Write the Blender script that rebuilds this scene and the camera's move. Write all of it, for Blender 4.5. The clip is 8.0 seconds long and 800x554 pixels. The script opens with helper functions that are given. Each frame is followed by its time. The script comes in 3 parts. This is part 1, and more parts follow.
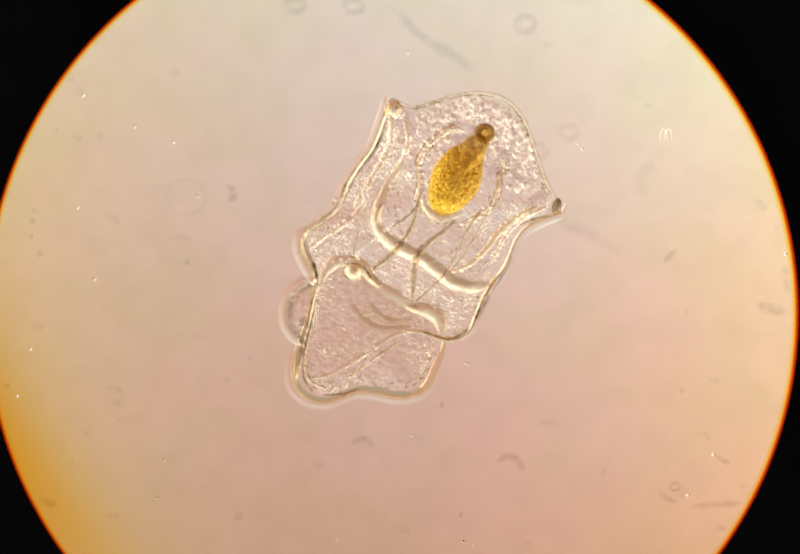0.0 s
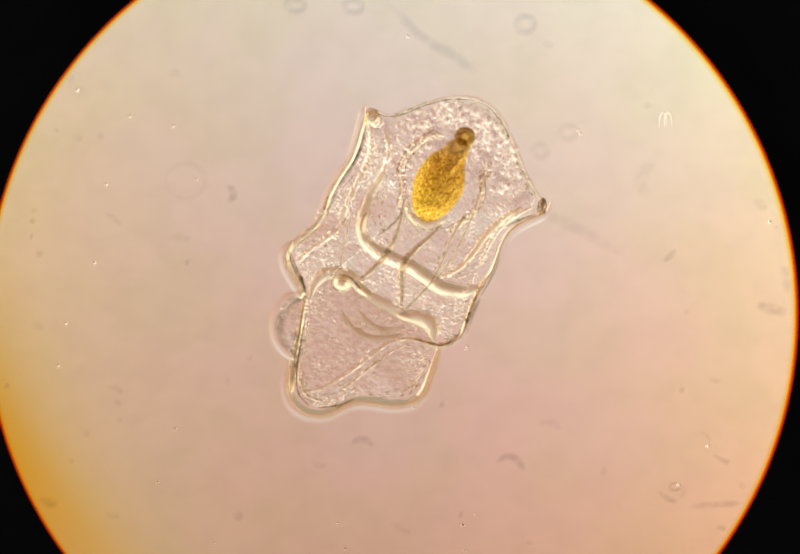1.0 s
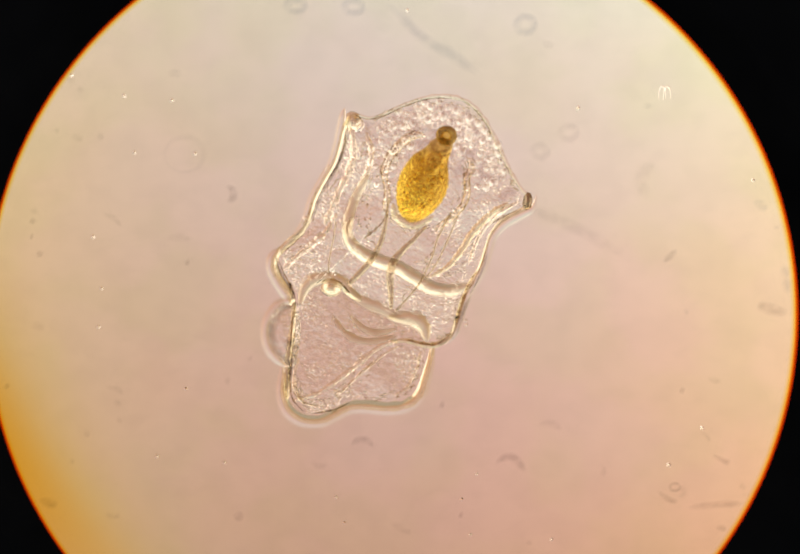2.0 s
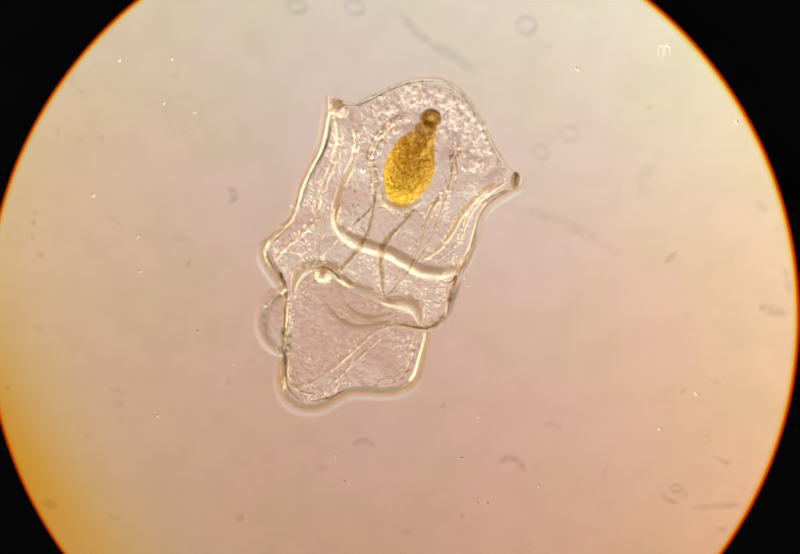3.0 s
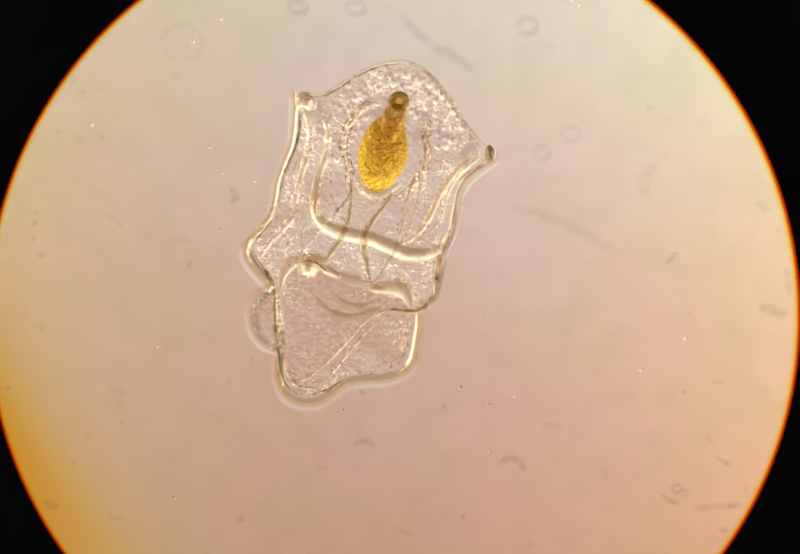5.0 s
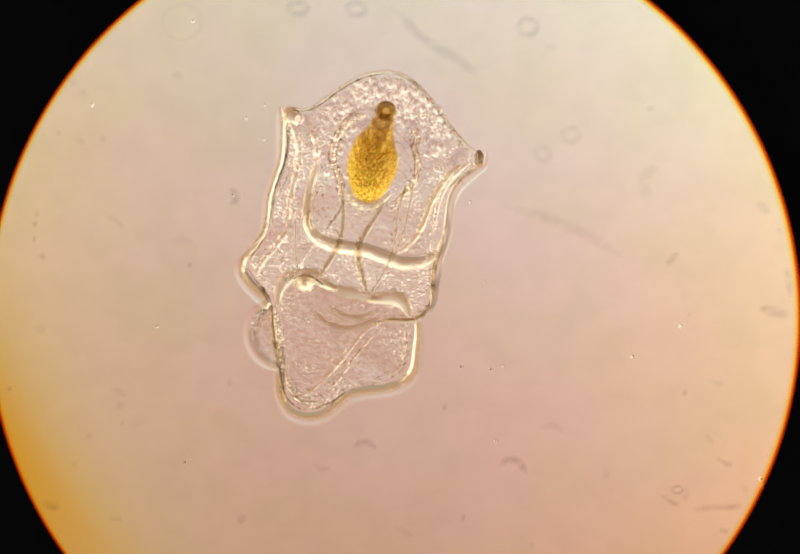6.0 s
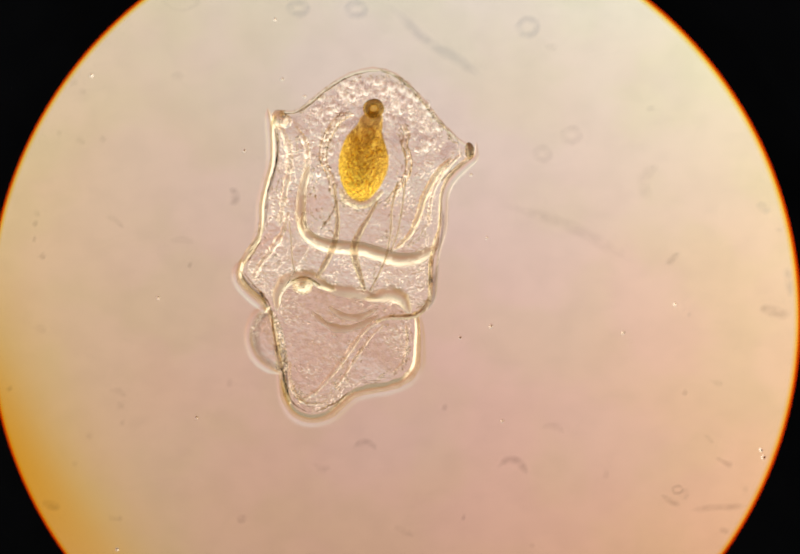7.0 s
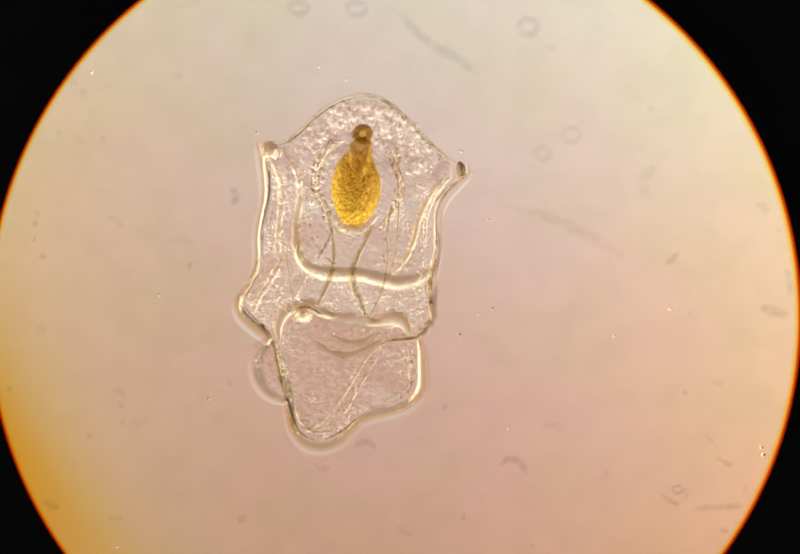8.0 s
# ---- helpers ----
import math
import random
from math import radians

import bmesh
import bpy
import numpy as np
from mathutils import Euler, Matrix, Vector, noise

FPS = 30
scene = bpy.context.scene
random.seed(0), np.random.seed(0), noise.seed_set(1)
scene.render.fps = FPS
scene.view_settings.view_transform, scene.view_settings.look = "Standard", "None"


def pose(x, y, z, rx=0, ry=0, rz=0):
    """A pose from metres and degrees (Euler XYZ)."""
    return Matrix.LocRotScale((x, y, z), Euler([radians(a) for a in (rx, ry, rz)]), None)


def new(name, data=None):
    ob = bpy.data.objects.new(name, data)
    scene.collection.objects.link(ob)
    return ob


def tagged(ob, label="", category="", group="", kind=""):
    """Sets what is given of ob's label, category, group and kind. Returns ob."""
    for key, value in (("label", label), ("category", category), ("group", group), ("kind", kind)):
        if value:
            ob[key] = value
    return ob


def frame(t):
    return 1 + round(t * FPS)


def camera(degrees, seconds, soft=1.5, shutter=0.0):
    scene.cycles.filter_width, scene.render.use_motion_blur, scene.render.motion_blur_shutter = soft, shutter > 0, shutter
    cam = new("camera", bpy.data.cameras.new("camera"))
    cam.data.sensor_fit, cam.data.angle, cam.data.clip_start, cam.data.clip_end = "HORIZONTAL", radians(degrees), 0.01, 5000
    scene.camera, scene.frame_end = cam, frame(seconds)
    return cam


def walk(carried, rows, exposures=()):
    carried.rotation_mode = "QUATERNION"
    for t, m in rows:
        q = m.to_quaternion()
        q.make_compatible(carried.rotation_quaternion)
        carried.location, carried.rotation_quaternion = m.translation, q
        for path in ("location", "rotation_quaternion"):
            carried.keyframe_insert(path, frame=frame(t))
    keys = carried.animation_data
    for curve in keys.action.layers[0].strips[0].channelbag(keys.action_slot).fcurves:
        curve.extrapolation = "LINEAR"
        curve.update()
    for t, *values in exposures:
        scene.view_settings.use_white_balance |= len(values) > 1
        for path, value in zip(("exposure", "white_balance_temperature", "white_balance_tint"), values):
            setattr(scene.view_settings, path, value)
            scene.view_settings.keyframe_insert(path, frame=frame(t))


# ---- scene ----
# A drop of sea water on a microscope slide, seen through the eyepiece. The specimen
# is under a millimetre long, so the place is a model at 1000 : 1: lengths are written
# in micrometres of the specimen, and UM turns each into a millimetre of the model.
# z = 0 is the plane in focus.
UM = 1e-3
CAMERA_Z = 8000
LAMP_Z = -8000


# ------------------------------------------------------------ camera
cam = camera(12.837, 8.0, soft=1.9)


def aim(x, y):
    """Straight down, but for a slight tilt towards (x, y) on the slide."""
    return pose(0, 0, CAMERA_Z * UM, math.degrees(math.atan(y / CAMERA_Z)), -math.degrees(math.atan(x / CAMERA_Z)), 0)


# the phone sags a little on the eyepiece
walk(cam, [(0.0, aim(0, 0)), (1.6, aim(0, 0)), (3.0, aim(-2.5, 3.4)), (4.5, aim(-3.9, 3.5)),
           (6.0, aim(-5.7, 6.5)), (8.0, aim(-6.3, 5.9))],
     exposures=[(0.0, 0.11), (1.5, 0.1), (3.0, 0.04), (4.5, 0.0), (6.5, 0.08), (8.0, 0.04)])

# ------------------------------------------------------------ light
world = bpy.data.worlds.new("world")
scene.world = world
world.use_nodes = True
world.node_tree.nodes["Background"].inputs["Color"].default_value = (0.03, 0.03, 0.033, 1)
world.node_tree.nodes["Background"].inputs["Strength"].default_value = 1.0


# ------------------------------------------------------------ node helpers
def srgb(r, g, b):
    return tuple(((c / 255 + 0.055) / 1.055) ** 2.4 if c > 10 else c / 255 / 12.92 for c in (r, g, b)) + (1.0,)


class Nodes:
    """A small material builder."""

    def __init__(self, name):
        self.mat = bpy.data.materials.new(name)
        self.mat.use_nodes = True
        self.tree = self.mat.node_tree
        self.tree.nodes.clear()
        self.out = self.tree.nodes.new("ShaderNodeOutputMaterial")

    def add(self, kind, **inputs):
        node = self.tree.nodes.new(kind)
        for key, value in inputs.items():
            self.put(node, key, value)
        return node

    def put(self, node, key, value):
        socket = node.inputs[int(key[1:])] if key[0] == "i" and key[1:].isdigit() else node.inputs[key.replace("_", " ")]
        if isinstance(value, bpy.types.NodeSocket):
            self.tree.links.new(value, socket)
        else:
            socket.default_value = value

    def math(self, op, a, b=0.0, c=0.0):
        node = self.add("ShaderNodeMath", i0=a, i1=b, i2=c)
        node.operation = op
        return node.outputs[0]

    def smooth(self, value, low, high, to_low=0.0, to_high=1.0):
        node = self.add("ShaderNodeMapRange", Value=value, From_Min=low, From_Max=high, To_Min=to_low, To_Max=to_high)
        node.interpolation_type = "SMOOTHSTEP"
        return node.outputs["Result"]

    def mix(self, fac, a, b, blend="MIX"):
        node = self.tree.nodes.new("ShaderNodeMix")
        node.data_type, node.blend_type = "RGBA", blend
        for i, value in ((0, fac), (6, a), (7, b)):
            if isinstance(value, bpy.types.NodeSocket):
                self.tree.links.new(value, node.inputs[i])
            else:
                node.inputs[i].default_value = value
        return node.outputs[2]

    def coords(self, factor):
        """Object coordinates in units of 1 / factor metres."""
        at = self.add("ShaderNodeTexCoord").outputs["Object"]
        node = self.add("ShaderNodeVectorMath", i0=at, i1=(factor, factor, factor))
        node.operation = "MULTIPLY"
        return node.outputs[0]

    def noise(self, at, scale, detail=3.0, rough=0.5):
        return self.add("ShaderNodeTexNoise", Vector=at, Scale=scale, Detail=detail, Roughness=rough).outputs["Fac"]

    def bump(self, height, distance, strength=1.0):
        return self.add("ShaderNodeBump", Height=height, Distance=distance, Strength=strength).outputs["Normal"]

    def done(self, shader):
        self.tree.links.new(shader, self.out.inputs["Surface"])
        return self.mat


# ------------------------------------------------------------ materials
def lamp_glow():
    """The ground-glass diffuser of the lamp: uneven, paler to one side, amber to the other."""
    n = Nodes("lamp_glow")
    at = n.add("ShaderNodeSeparateXYZ", i0=n.coords(0.5))
    x, y = at.outputs[0], at.outputs[1]
    near = n.add("ShaderNodeVectorMath", i0=n.coords(0.5), i1=(-1.1, -1.0, -9.0), i2=(1.1, 0.8, 9.0))
    near.operation = "MAXIMUM"
    close = n.add("ShaderNodeVectorMath", i0=near.outputs[0], i1=(1.1, 0.8, 9.0))
    close.operation = "MINIMUM"
    at = n.add("ShaderNodeSeparateXYZ", i0=close.outputs[0])
    u, v = at.outputs[0], at.outputs[1]

    def slope(a, b, c, d, e, f):
        total = n.math("MULTIPLY_ADD", u, b, a)
        total = n.math("MULTIPLY_ADD", v, c, total)
        total = n.math("MULTIPLY_ADD", n.math("MULTIPLY", u, v), d, total)
        total = n.math("MULTIPLY_ADD", n.math("MULTIPLY", u, u), e, total)
        return n.math("MULTIPLY_ADD", n.math("MULTIPLY", v, v), f, total)

    red = slope(0.826, 0.072, 0.072, -0.004, 0.081, -0.0263)
    green = slope(0.695, 0.068, 0.159, 0.0512, 0.0748, 0.0359)
    blue = slope(0.642, 0.068, 0.179, 0.0387, -0.0564, -0.0104)
    c = n.add("ShaderNodeCombineColor", i0=red, i1=green, i2=blue).outputs[0]
    # ground glass: faint rosy and yellow mottling at two scales
    for scale, tint, amount in ((1.1, (1.008, 0.994, 0.99, 1), 1.0), (2.6, (0.985, 1.0, 0.97, 1), 1.0), (6.0, (0.985, 0.985, 0.985, 1), 1.0)):
        c = n.mix(n.smooth(n.noise(n.coords(1.0), scale, 2.0), 0.4, 0.65, 0.0, amount), c, n.mix(1.0, c, tint, "MULTIPLY"))
    # faint streaks of the grinding
    streak = n.add("ShaderNodeVectorMath", i0=n.coords(1.0), i1=(9.0, 16.0, 1.0))
    streak.operation = "MULTIPLY"
    c = n.mix(n.smooth(n.noise(streak.outputs[0], 1.4, 3.0), 0.4, 0.7), c, n.mix(1.0, c, (0.991, 0.991, 0.992, 1), "MULTIPLY"))
    c = n.add("ShaderNodeGamma", Color=c, Gamma=2.2).outputs[0]
    edge = n.math("ADD", n.math("MULTIPLY", x, -0.75), n.math("MULTIPLY", y, -0.66))
    off = n.add("ShaderNodeVectorMath", i0=n.coords(0.5), i1=(0.018, 0.083, 0.0))
    far = n.add("ShaderNodeVectorMath", i0=off.outputs[0], i1=(1.09, 1.09, 0.0))
    far.operation = "MULTIPLY"
    size = n.add("ShaderNodeVectorMath", i0=far.outputs[0])
    size.operation = "LENGTH"
    out = size.outputs["Value"]
    inside = n.smooth(out, 1.12, 1.02)
    c = n.mix(n.math("MULTIPLY", n.math("MULTIPLY", n.smooth(edge, 0.56, 0.9), n.smooth(out, 0.69, 1.03)), inside), c, srgb(199, 157, 82))
    c = n.mix(n.math("MULTIPLY", n.math("MULTIPLY", n.smooth(edge, 0.74, 0.92), n.smooth(out, 0.81, 1.03)), inside), c, srgb(201, 140, 40))
    # bright ring round the field added, unseen; off-axis lamp, so one side is dim
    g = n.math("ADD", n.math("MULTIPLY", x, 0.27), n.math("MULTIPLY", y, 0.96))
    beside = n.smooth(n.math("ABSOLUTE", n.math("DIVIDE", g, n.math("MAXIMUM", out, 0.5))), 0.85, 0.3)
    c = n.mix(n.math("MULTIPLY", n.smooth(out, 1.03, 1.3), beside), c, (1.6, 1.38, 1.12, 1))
    # unseen too: dim and bright sides past the field give the tissue relief
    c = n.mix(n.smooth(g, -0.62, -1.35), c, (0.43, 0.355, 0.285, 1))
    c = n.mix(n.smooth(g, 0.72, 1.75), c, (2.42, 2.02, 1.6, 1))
    return n.done(n.add("ShaderNodeEmission", Color=c, Strength=1.0).outputs[0])


def jelly(name, colour, ior, grain=0.0, scale=0.1, fine=0.0, fine_scale=0.4, speckle=0.0, speckle_colour=(0.3, 0.25, 0.1, 1), haze=0.1, worm=0.0, worm_scale=0.07, fade=0.0, mottle=0.0, cells=0.0):
    """Living tissue as a clear refracting body; grain, fine and worm are relief heights in micrometres.
    worm: wandering creases, strongest towards the rim of the sheet. fade: the share of the width that thins out at the rim.
    mottle: thicker, darker patches. cells: darker walls between the clear cells of the dome."""
    n = Nodes(name)
    at = n.coords(1 / UM)
    c = colour
    if speckle:
        c = n.mix(n.smooth(n.noise(at, fine_scale, 4.0, 0.65), 0.4, 0.62, 0.0, speckle), colour, speckle_colour)
    if mottle:
        c = n.mix(n.smooth(n.noise(at, 0.075, 2.0, 0.6), 0.42, 0.68, 0.0, mottle), c, srgb(205, 186, 184))
        c = n.mix(n.smooth(n.noise(at, 0.012, 1.0), 0.4, 0.65, 0.0, 0.4 * mottle), c, srgb(236, 214, 214))
    if cells:
        place = n.add("ShaderNodeSeparateXYZ", i0=at)
        flat = n.add("ShaderNodeCombineXYZ", X=place.outputs[0], Y=place.outputs[1], Z=0.0)
        cell = n.add("ShaderNodeTexVoronoi", Vector=flat.outputs[0], Scale=0.036, Randomness=0.75)
        cell.voronoi_dimensions = "2D"
        dome = n.smooth(n.math("ADD", place.outputs[1], n.math("MULTIPLY", place.outputs[0], 0.35)), 215, 300)
        c = n.mix(n.math("MULTIPLY", n.smooth(cell.outputs["Distance"], 0.25, 0.6, 0.0, cells), dome), c, srgb(214, 199, 205))
    shader = n.add("ShaderNodeBsdfRefraction", Color=c, Roughness=haze, IOR=ior)
    rim = n.add("ShaderNodeSeparateXYZ", i0=n.add("ShaderNodeUVMap").outputs[0]).outputs[0]
    if grain:
        h = n.math("MULTIPLY", n.noise(at, scale, 2.0, 0.5), grain)
        if fine:
            h = n.math("ADD", h, n.math("MULTIPLY", n.noise(at, fine_scale, 2.0), fine))
        if worm:
            crease = n.smooth(n.math("ABSOLUTE", n.math("SUBTRACT", n.noise(at, worm_scale, 1.5, 0.55), 0.5)), 0.0, 0.07)
            where = n.math("MULTIPLY", n.smooth(rim, 0.45, 0.95, 0.5, 1.0), n.smooth(n.noise(at, 0.016, 1.0), 0.4, 0.6, 0.25, 1.0))
            h = n.math("ADD", h, n.math("MULTIPLY", n.math("MULTIPLY", crease, where), worm))
        n.put(shader, "Normal", n.bump(h, UM))
    if fade:
        clear = n.add("ShaderNodeBsdfTransparent", Color=(1, 1, 1, 1)).outputs[0]
        return n.done(n.add("ShaderNodeMixShader", Fac=n.smooth(rim, 1.0, 1.0 - fade), i1=clear, i2=shader.outputs[0]).outputs[0])
    return n.done(shader.outputs[0])


def halo(name, colour, amount, haze, ior, radius=0.0):
    """Scattering film for the added optical halo and for clear drops: dense along the middle, thinning out to the rim.
    radius: of a round drop in micrometres; else the rim is taken from the mesh's u."""
    n = Nodes(name)
    if radius:
        flat = n.add("ShaderNodeVectorMath", i0=n.coords(1 / (radius * UM)), i1=(1, 1, 0))
        flat.operation = "MULTIPLY"
        size = n.add("ShaderNodeVectorMath", i0=flat.outputs[0])
        size.operation = "LENGTH"
        u = size.outputs["Value"]
    else:
        u = n.add("ShaderNodeSeparateXYZ", i0=n.add("ShaderNodeUVMap").outputs[0]).outputs[0]
    fade = n.math("MULTIPLY", n.smooth(u, 1.0, 0.15), amount)
    a = n.add("ShaderNodeBsdfTransparent", Color=(1, 1, 1, 1)).outputs[0]
    b = n.add("ShaderNodeBsdfRefraction", Color=colour, Roughness=haze, IOR=ior).outputs[0]
    return n.done(n.add("ShaderNodeMixShader", Fac=fade, i1=a, i2=b).outputs[0])


def food():
    """Stomach contents: yellow algae, browner towards the right, with a clear rim."""
    n = Nodes("stomach_contents")
    at = n.coords(1 / UM)
    place = n.add("ShaderNodeSeparateXYZ", i0=at)
    x, y = place.outputs[0], place.outputs[1]
    rim = n.add("ShaderNodeSeparateXYZ", i0=n.add("ShaderNodeUVMap").outputs[0]).outputs[0]
    lie = n.math("ADD", n.math("ADD", n.math("MULTIPLY", x, 1.0), n.math("MULTIPLY", y, 0.25)), n.math("MULTIPLY", n.noise(at, 0.03, 2.0), 70.0))
    c = n.mix(n.smooth(lie, 105, 190), (0.86, 0.73, 0.28, 1), (0.76, 0.62, 0.29, 1))
    c = n.mix(n.smooth(n.noise(at, 0.17, 3.0, 0.75), 0.44, 0.6, 0.0, 0.9), c, (0.68, 0.53, 0.2, 1))
    c = n.mix(n.smooth(n.noise(at, 0.27, 2.0, 0.6), 0.52, 0.66, 0.0, 0.7), c, (1.0, 0.92, 0.5, 1))
    # the neck is thin and greyish
    c = n.mix(n.smooth(y, 235, 285, 0.0, 0.75), c, (0.84, 0.75, 0.5, 1))
    h = n.math("ADD", n.math("MULTIPLY", n.noise(at, 0.2, 3.0, 0.6), 1.3), n.math("MULTIPLY", n.noise(at, 0.33, 2.0), 1.0))
    a = n.add("ShaderNodeBsdfRefraction", Color=c, Roughness=0.05, IOR=1.2, Normal=n.bump(h, UM)).outputs[0]
    b = n.add("ShaderNodeBsdfTransparent", Color=(1.0, 0.97, 0.85, 1)).outputs[0]
    return n.done(n.add("ShaderNodeMixShader", Fac=n.smooth(rim, 0.93, 1.0), i1=a, i2=b).outputs[0])


def stain(name, thin, thick):
    """Tissue that only absorbs: a thin film between two colours."""
    n = Nodes(name)
    c = n.mix(n.smooth(n.noise(n.coords(1 / UM), 0.15, 3.0), 0.35, 0.65), thin, thick)
    return n.done(n.add("ShaderNodeBsdfTransparent", Color=c).outputs[0])


def clear_glass(name, gloss=0.015, tint=(1, 1, 1, 1)):
    n = Nodes(name)
    a = n.add("ShaderNodeBsdfTransparent", Color=tint).outputs[0]
    b = n.add("ShaderNodeBsdfGlossy", Roughness=0.03).outputs[0]
    return n.done(n.add("ShaderNodeMixShader", Fac=gloss, i1=a, i2=b).outputs[0])


def matt_black(name, value=0.05):
    n = Nodes(name)
    f = n.smooth(n.noise(n.coords(1.0), 3.0), 0.3, 0.7, value * 0.6, value * 1.4)
    c = n.add("ShaderNodeCombineColor", i0=f, i1=f, i2=f).outputs[0]
    return n.done(n.add("ShaderNodeBsdfPrincipled", Base_Color=c, Roughness=0.9, Specular_IOR_Level=0.0).outputs[0])


def amber_edge():
    """Lens colour fringe painted round the eyepiece stop: clear and yellow inside, red-brown and then black outside.
    """
    n = Nodes("amber_fringe")
    at = n.add("ShaderNodeSeparateXYZ", i0=n.add("ShaderNodeUVMap").outputs[0])
    ramp = n.add("ShaderNodeValToRGB", Fac=at.outputs[0])
    stops = ramp.color_ramp.elements
    stops[0].position, stops[0].color = 0.0, (1, 1, 1, 1)
    stops[1].position, stops[1].color = 1.0, (0.0, 0.0, 0.0, 1)
    for where, colour in ((0.2, (1.0, 0.95, 0.72, 1)), (0.42, (1.0, 0.8, 0.22, 1)), (0.56, (0.95, 0.36, 0.02, 1)), (0.68, (0.7, 0.1, 0.0, 1)), (0.84, (0.3, 0.012, 0.0, 1)), (0.95, (0.05, 0.002, 0.001, 1))):
        stops.new(where).color = colour
    return n.done(n.add("ShaderNodeBsdfTransparent", Color=ramp.outputs[0]).outputs[0])


def smudge(name, colour, density):
    """A blurred film for dirt and painted fold shade: densest along its middle, thinning out to its rim."""
    n = Nodes(name)
    at = n.add("ShaderNodeSeparateXYZ", i0=n.add("ShaderNodeUVMap").outputs[0])
    fade = n.smooth(at.outputs[0], 1.0, 0.1)
    rough = n.smooth(n.noise(n.coords(1 / UM), 0.02, 3.0), 0.3, 0.65, 0.45, 1.0)
    c = n.mix(n.math("MULTIPLY", n.math("MULTIPLY", fade, rough), density), (1, 1, 1, 1), colour)
    return n.done(n.add("ShaderNodeBsdfTransparent", Color=c).outputs[0])


GLOW = lamp_glow()
GLASS = clear_glass("slide_glass", 0.004)
BLACK = matt_black("blackened_metal")
AMBER = amber_edge()
SKIN = jelly("epidermis", (1.0, 0.995, 0.996, 1), 1.23, 4.6, 0.07, 0.8, 0.22, 0.12, srgb(247, 239, 240), 0.09, 1.4, 0.085, 0.1, 0.05, 0.3)
HOOD = jelly("hood_skin", (1.0, 0.994, 0.99, 1), 1.23, 5.0, 0.06, 0.6, 0.2, 0.12, srgb(245, 237, 234), 0.08, 1.3, 0.075, 0.1, 0.14)
BAND = jelly("ciliated_band", srgb(252, 249, 239), 1.28, 1.2, 0.14, 0.0, 0.4, 0.2, srgb(238, 232, 212), 0.2, fade=0.28)
FRINGE = halo("halo_fringe", (1.0, 0.99, 0.985, 1), 1.0, 0.15, 1.24)
TUBE = jelly("gut_tube", srgb(244, 240, 232), 1.27, 0.3, 0.1, 0.0, 0.4, 0.0, (1, 1, 1, 1), 0.31, fade=0.42)
DUCT = jelly("duct", srgb(227, 221, 210), 1.26, 0.8, 0.15, 0.0, 0.4, 0.0, (1, 1, 1, 1), 0.12, fade=0.4)
SEAM = stain("dark_seam", srgb(242, 236, 225), srgb(212, 203, 186))
CREASE = stain("fine_crease", srgb(249, 245, 238), srgb(234, 227, 214))
SAC = jelly("coelom", srgb(254, 252, 248), 1.22, 2.4, 0.11, 0.8, 0.28, haze=0.05, fade=0.4)
CAVITY = jelly("body_cavity", srgb(254, 252, 248), 1.22, 2.0, 0.12, 0.8, 0.28, haze=0.05, fade=0.4)
BEAD = jelly("vesicle_wall", srgb(255, 254, 254), 1.13, haze=0.0)
DROP = halo("vesicle", (1.0, 1.0, 1.0, 1), 0.65, 0.32, 1.2, 14.0)
GRAIN = jelly("granule", srgb(255, 253, 252), 1.12, haze=0.0)
WISP = jelly("wrinkle", srgb(250, 248, 243), 1.12, haze=0.0)
PALE_KNOB = jelly("pale_horn_tip", srgb(246, 241, 232), 1.22, 1.5, 0.2, haze=0.15)
KNOB = jelly("horn_tip", srgb(202, 192, 178), 1.2, 1.5, 0.2)
YOLK = food()
CRUST = stain("amber_food", srgb(254, 249, 230), srgb(249, 238, 205))
CRUMB = jelly("stomach_crumb", (1.0, 0.95, 0.65, 1), 1.16, haze=0.0)
SPOT = jelly("stomach_neck", (0.66, 0.55, 0.32, 1), 1.22, haze=0.2)
PORE = jelly("stomach_pore", (1.0, 0.9, 0.5, 1), 1.1)
MOTE = jelly("clear_mote", srgb(244, 238, 230), 1.16, 0.6, 0.4)
DARK_MOTE = jelly("dark_mote", srgb(205, 184, 168), 1.22)
PALE_RING = halo("pale_ring", (1.0, 0.99, 0.98, 1), 0.5, 0.3, 1.18, 8.0)
DIRT = smudge("grey_dirt", srgb(125, 112, 118), 0.26)
SHADE = smudge("fold_shade", srgb(142, 131, 112), 0.34)
FAINT = smudge("faint_dirt", srgb(140, 128, 130), 0.115)
BLUISH = smudge("bluish_dirt", srgb(135, 150, 178), 0.2)
DRIFTING = smudge("blurred_water_drop", srgb(140, 128, 130), 0.05)


# ------------------------------------------------------------ mesh helpers
def mesh_of(name, verts, faces, smooth=True):
    me = bpy.data.meshes.new(name)
    me.from_pydata([(x * UM, y * UM, z * UM) for x, y, z in verts], [], faces)
    me.update()
    if smooth:
        me.polygons.foreach_set("use_smooth", [True] * len(me.polygons))
    return me


def part(name, me, material, parent=None, label=""):
    ob = new(name, me)
    me.materials.append(material)
    ob.parent = parent
    return tagged(ob, label) if label else ob


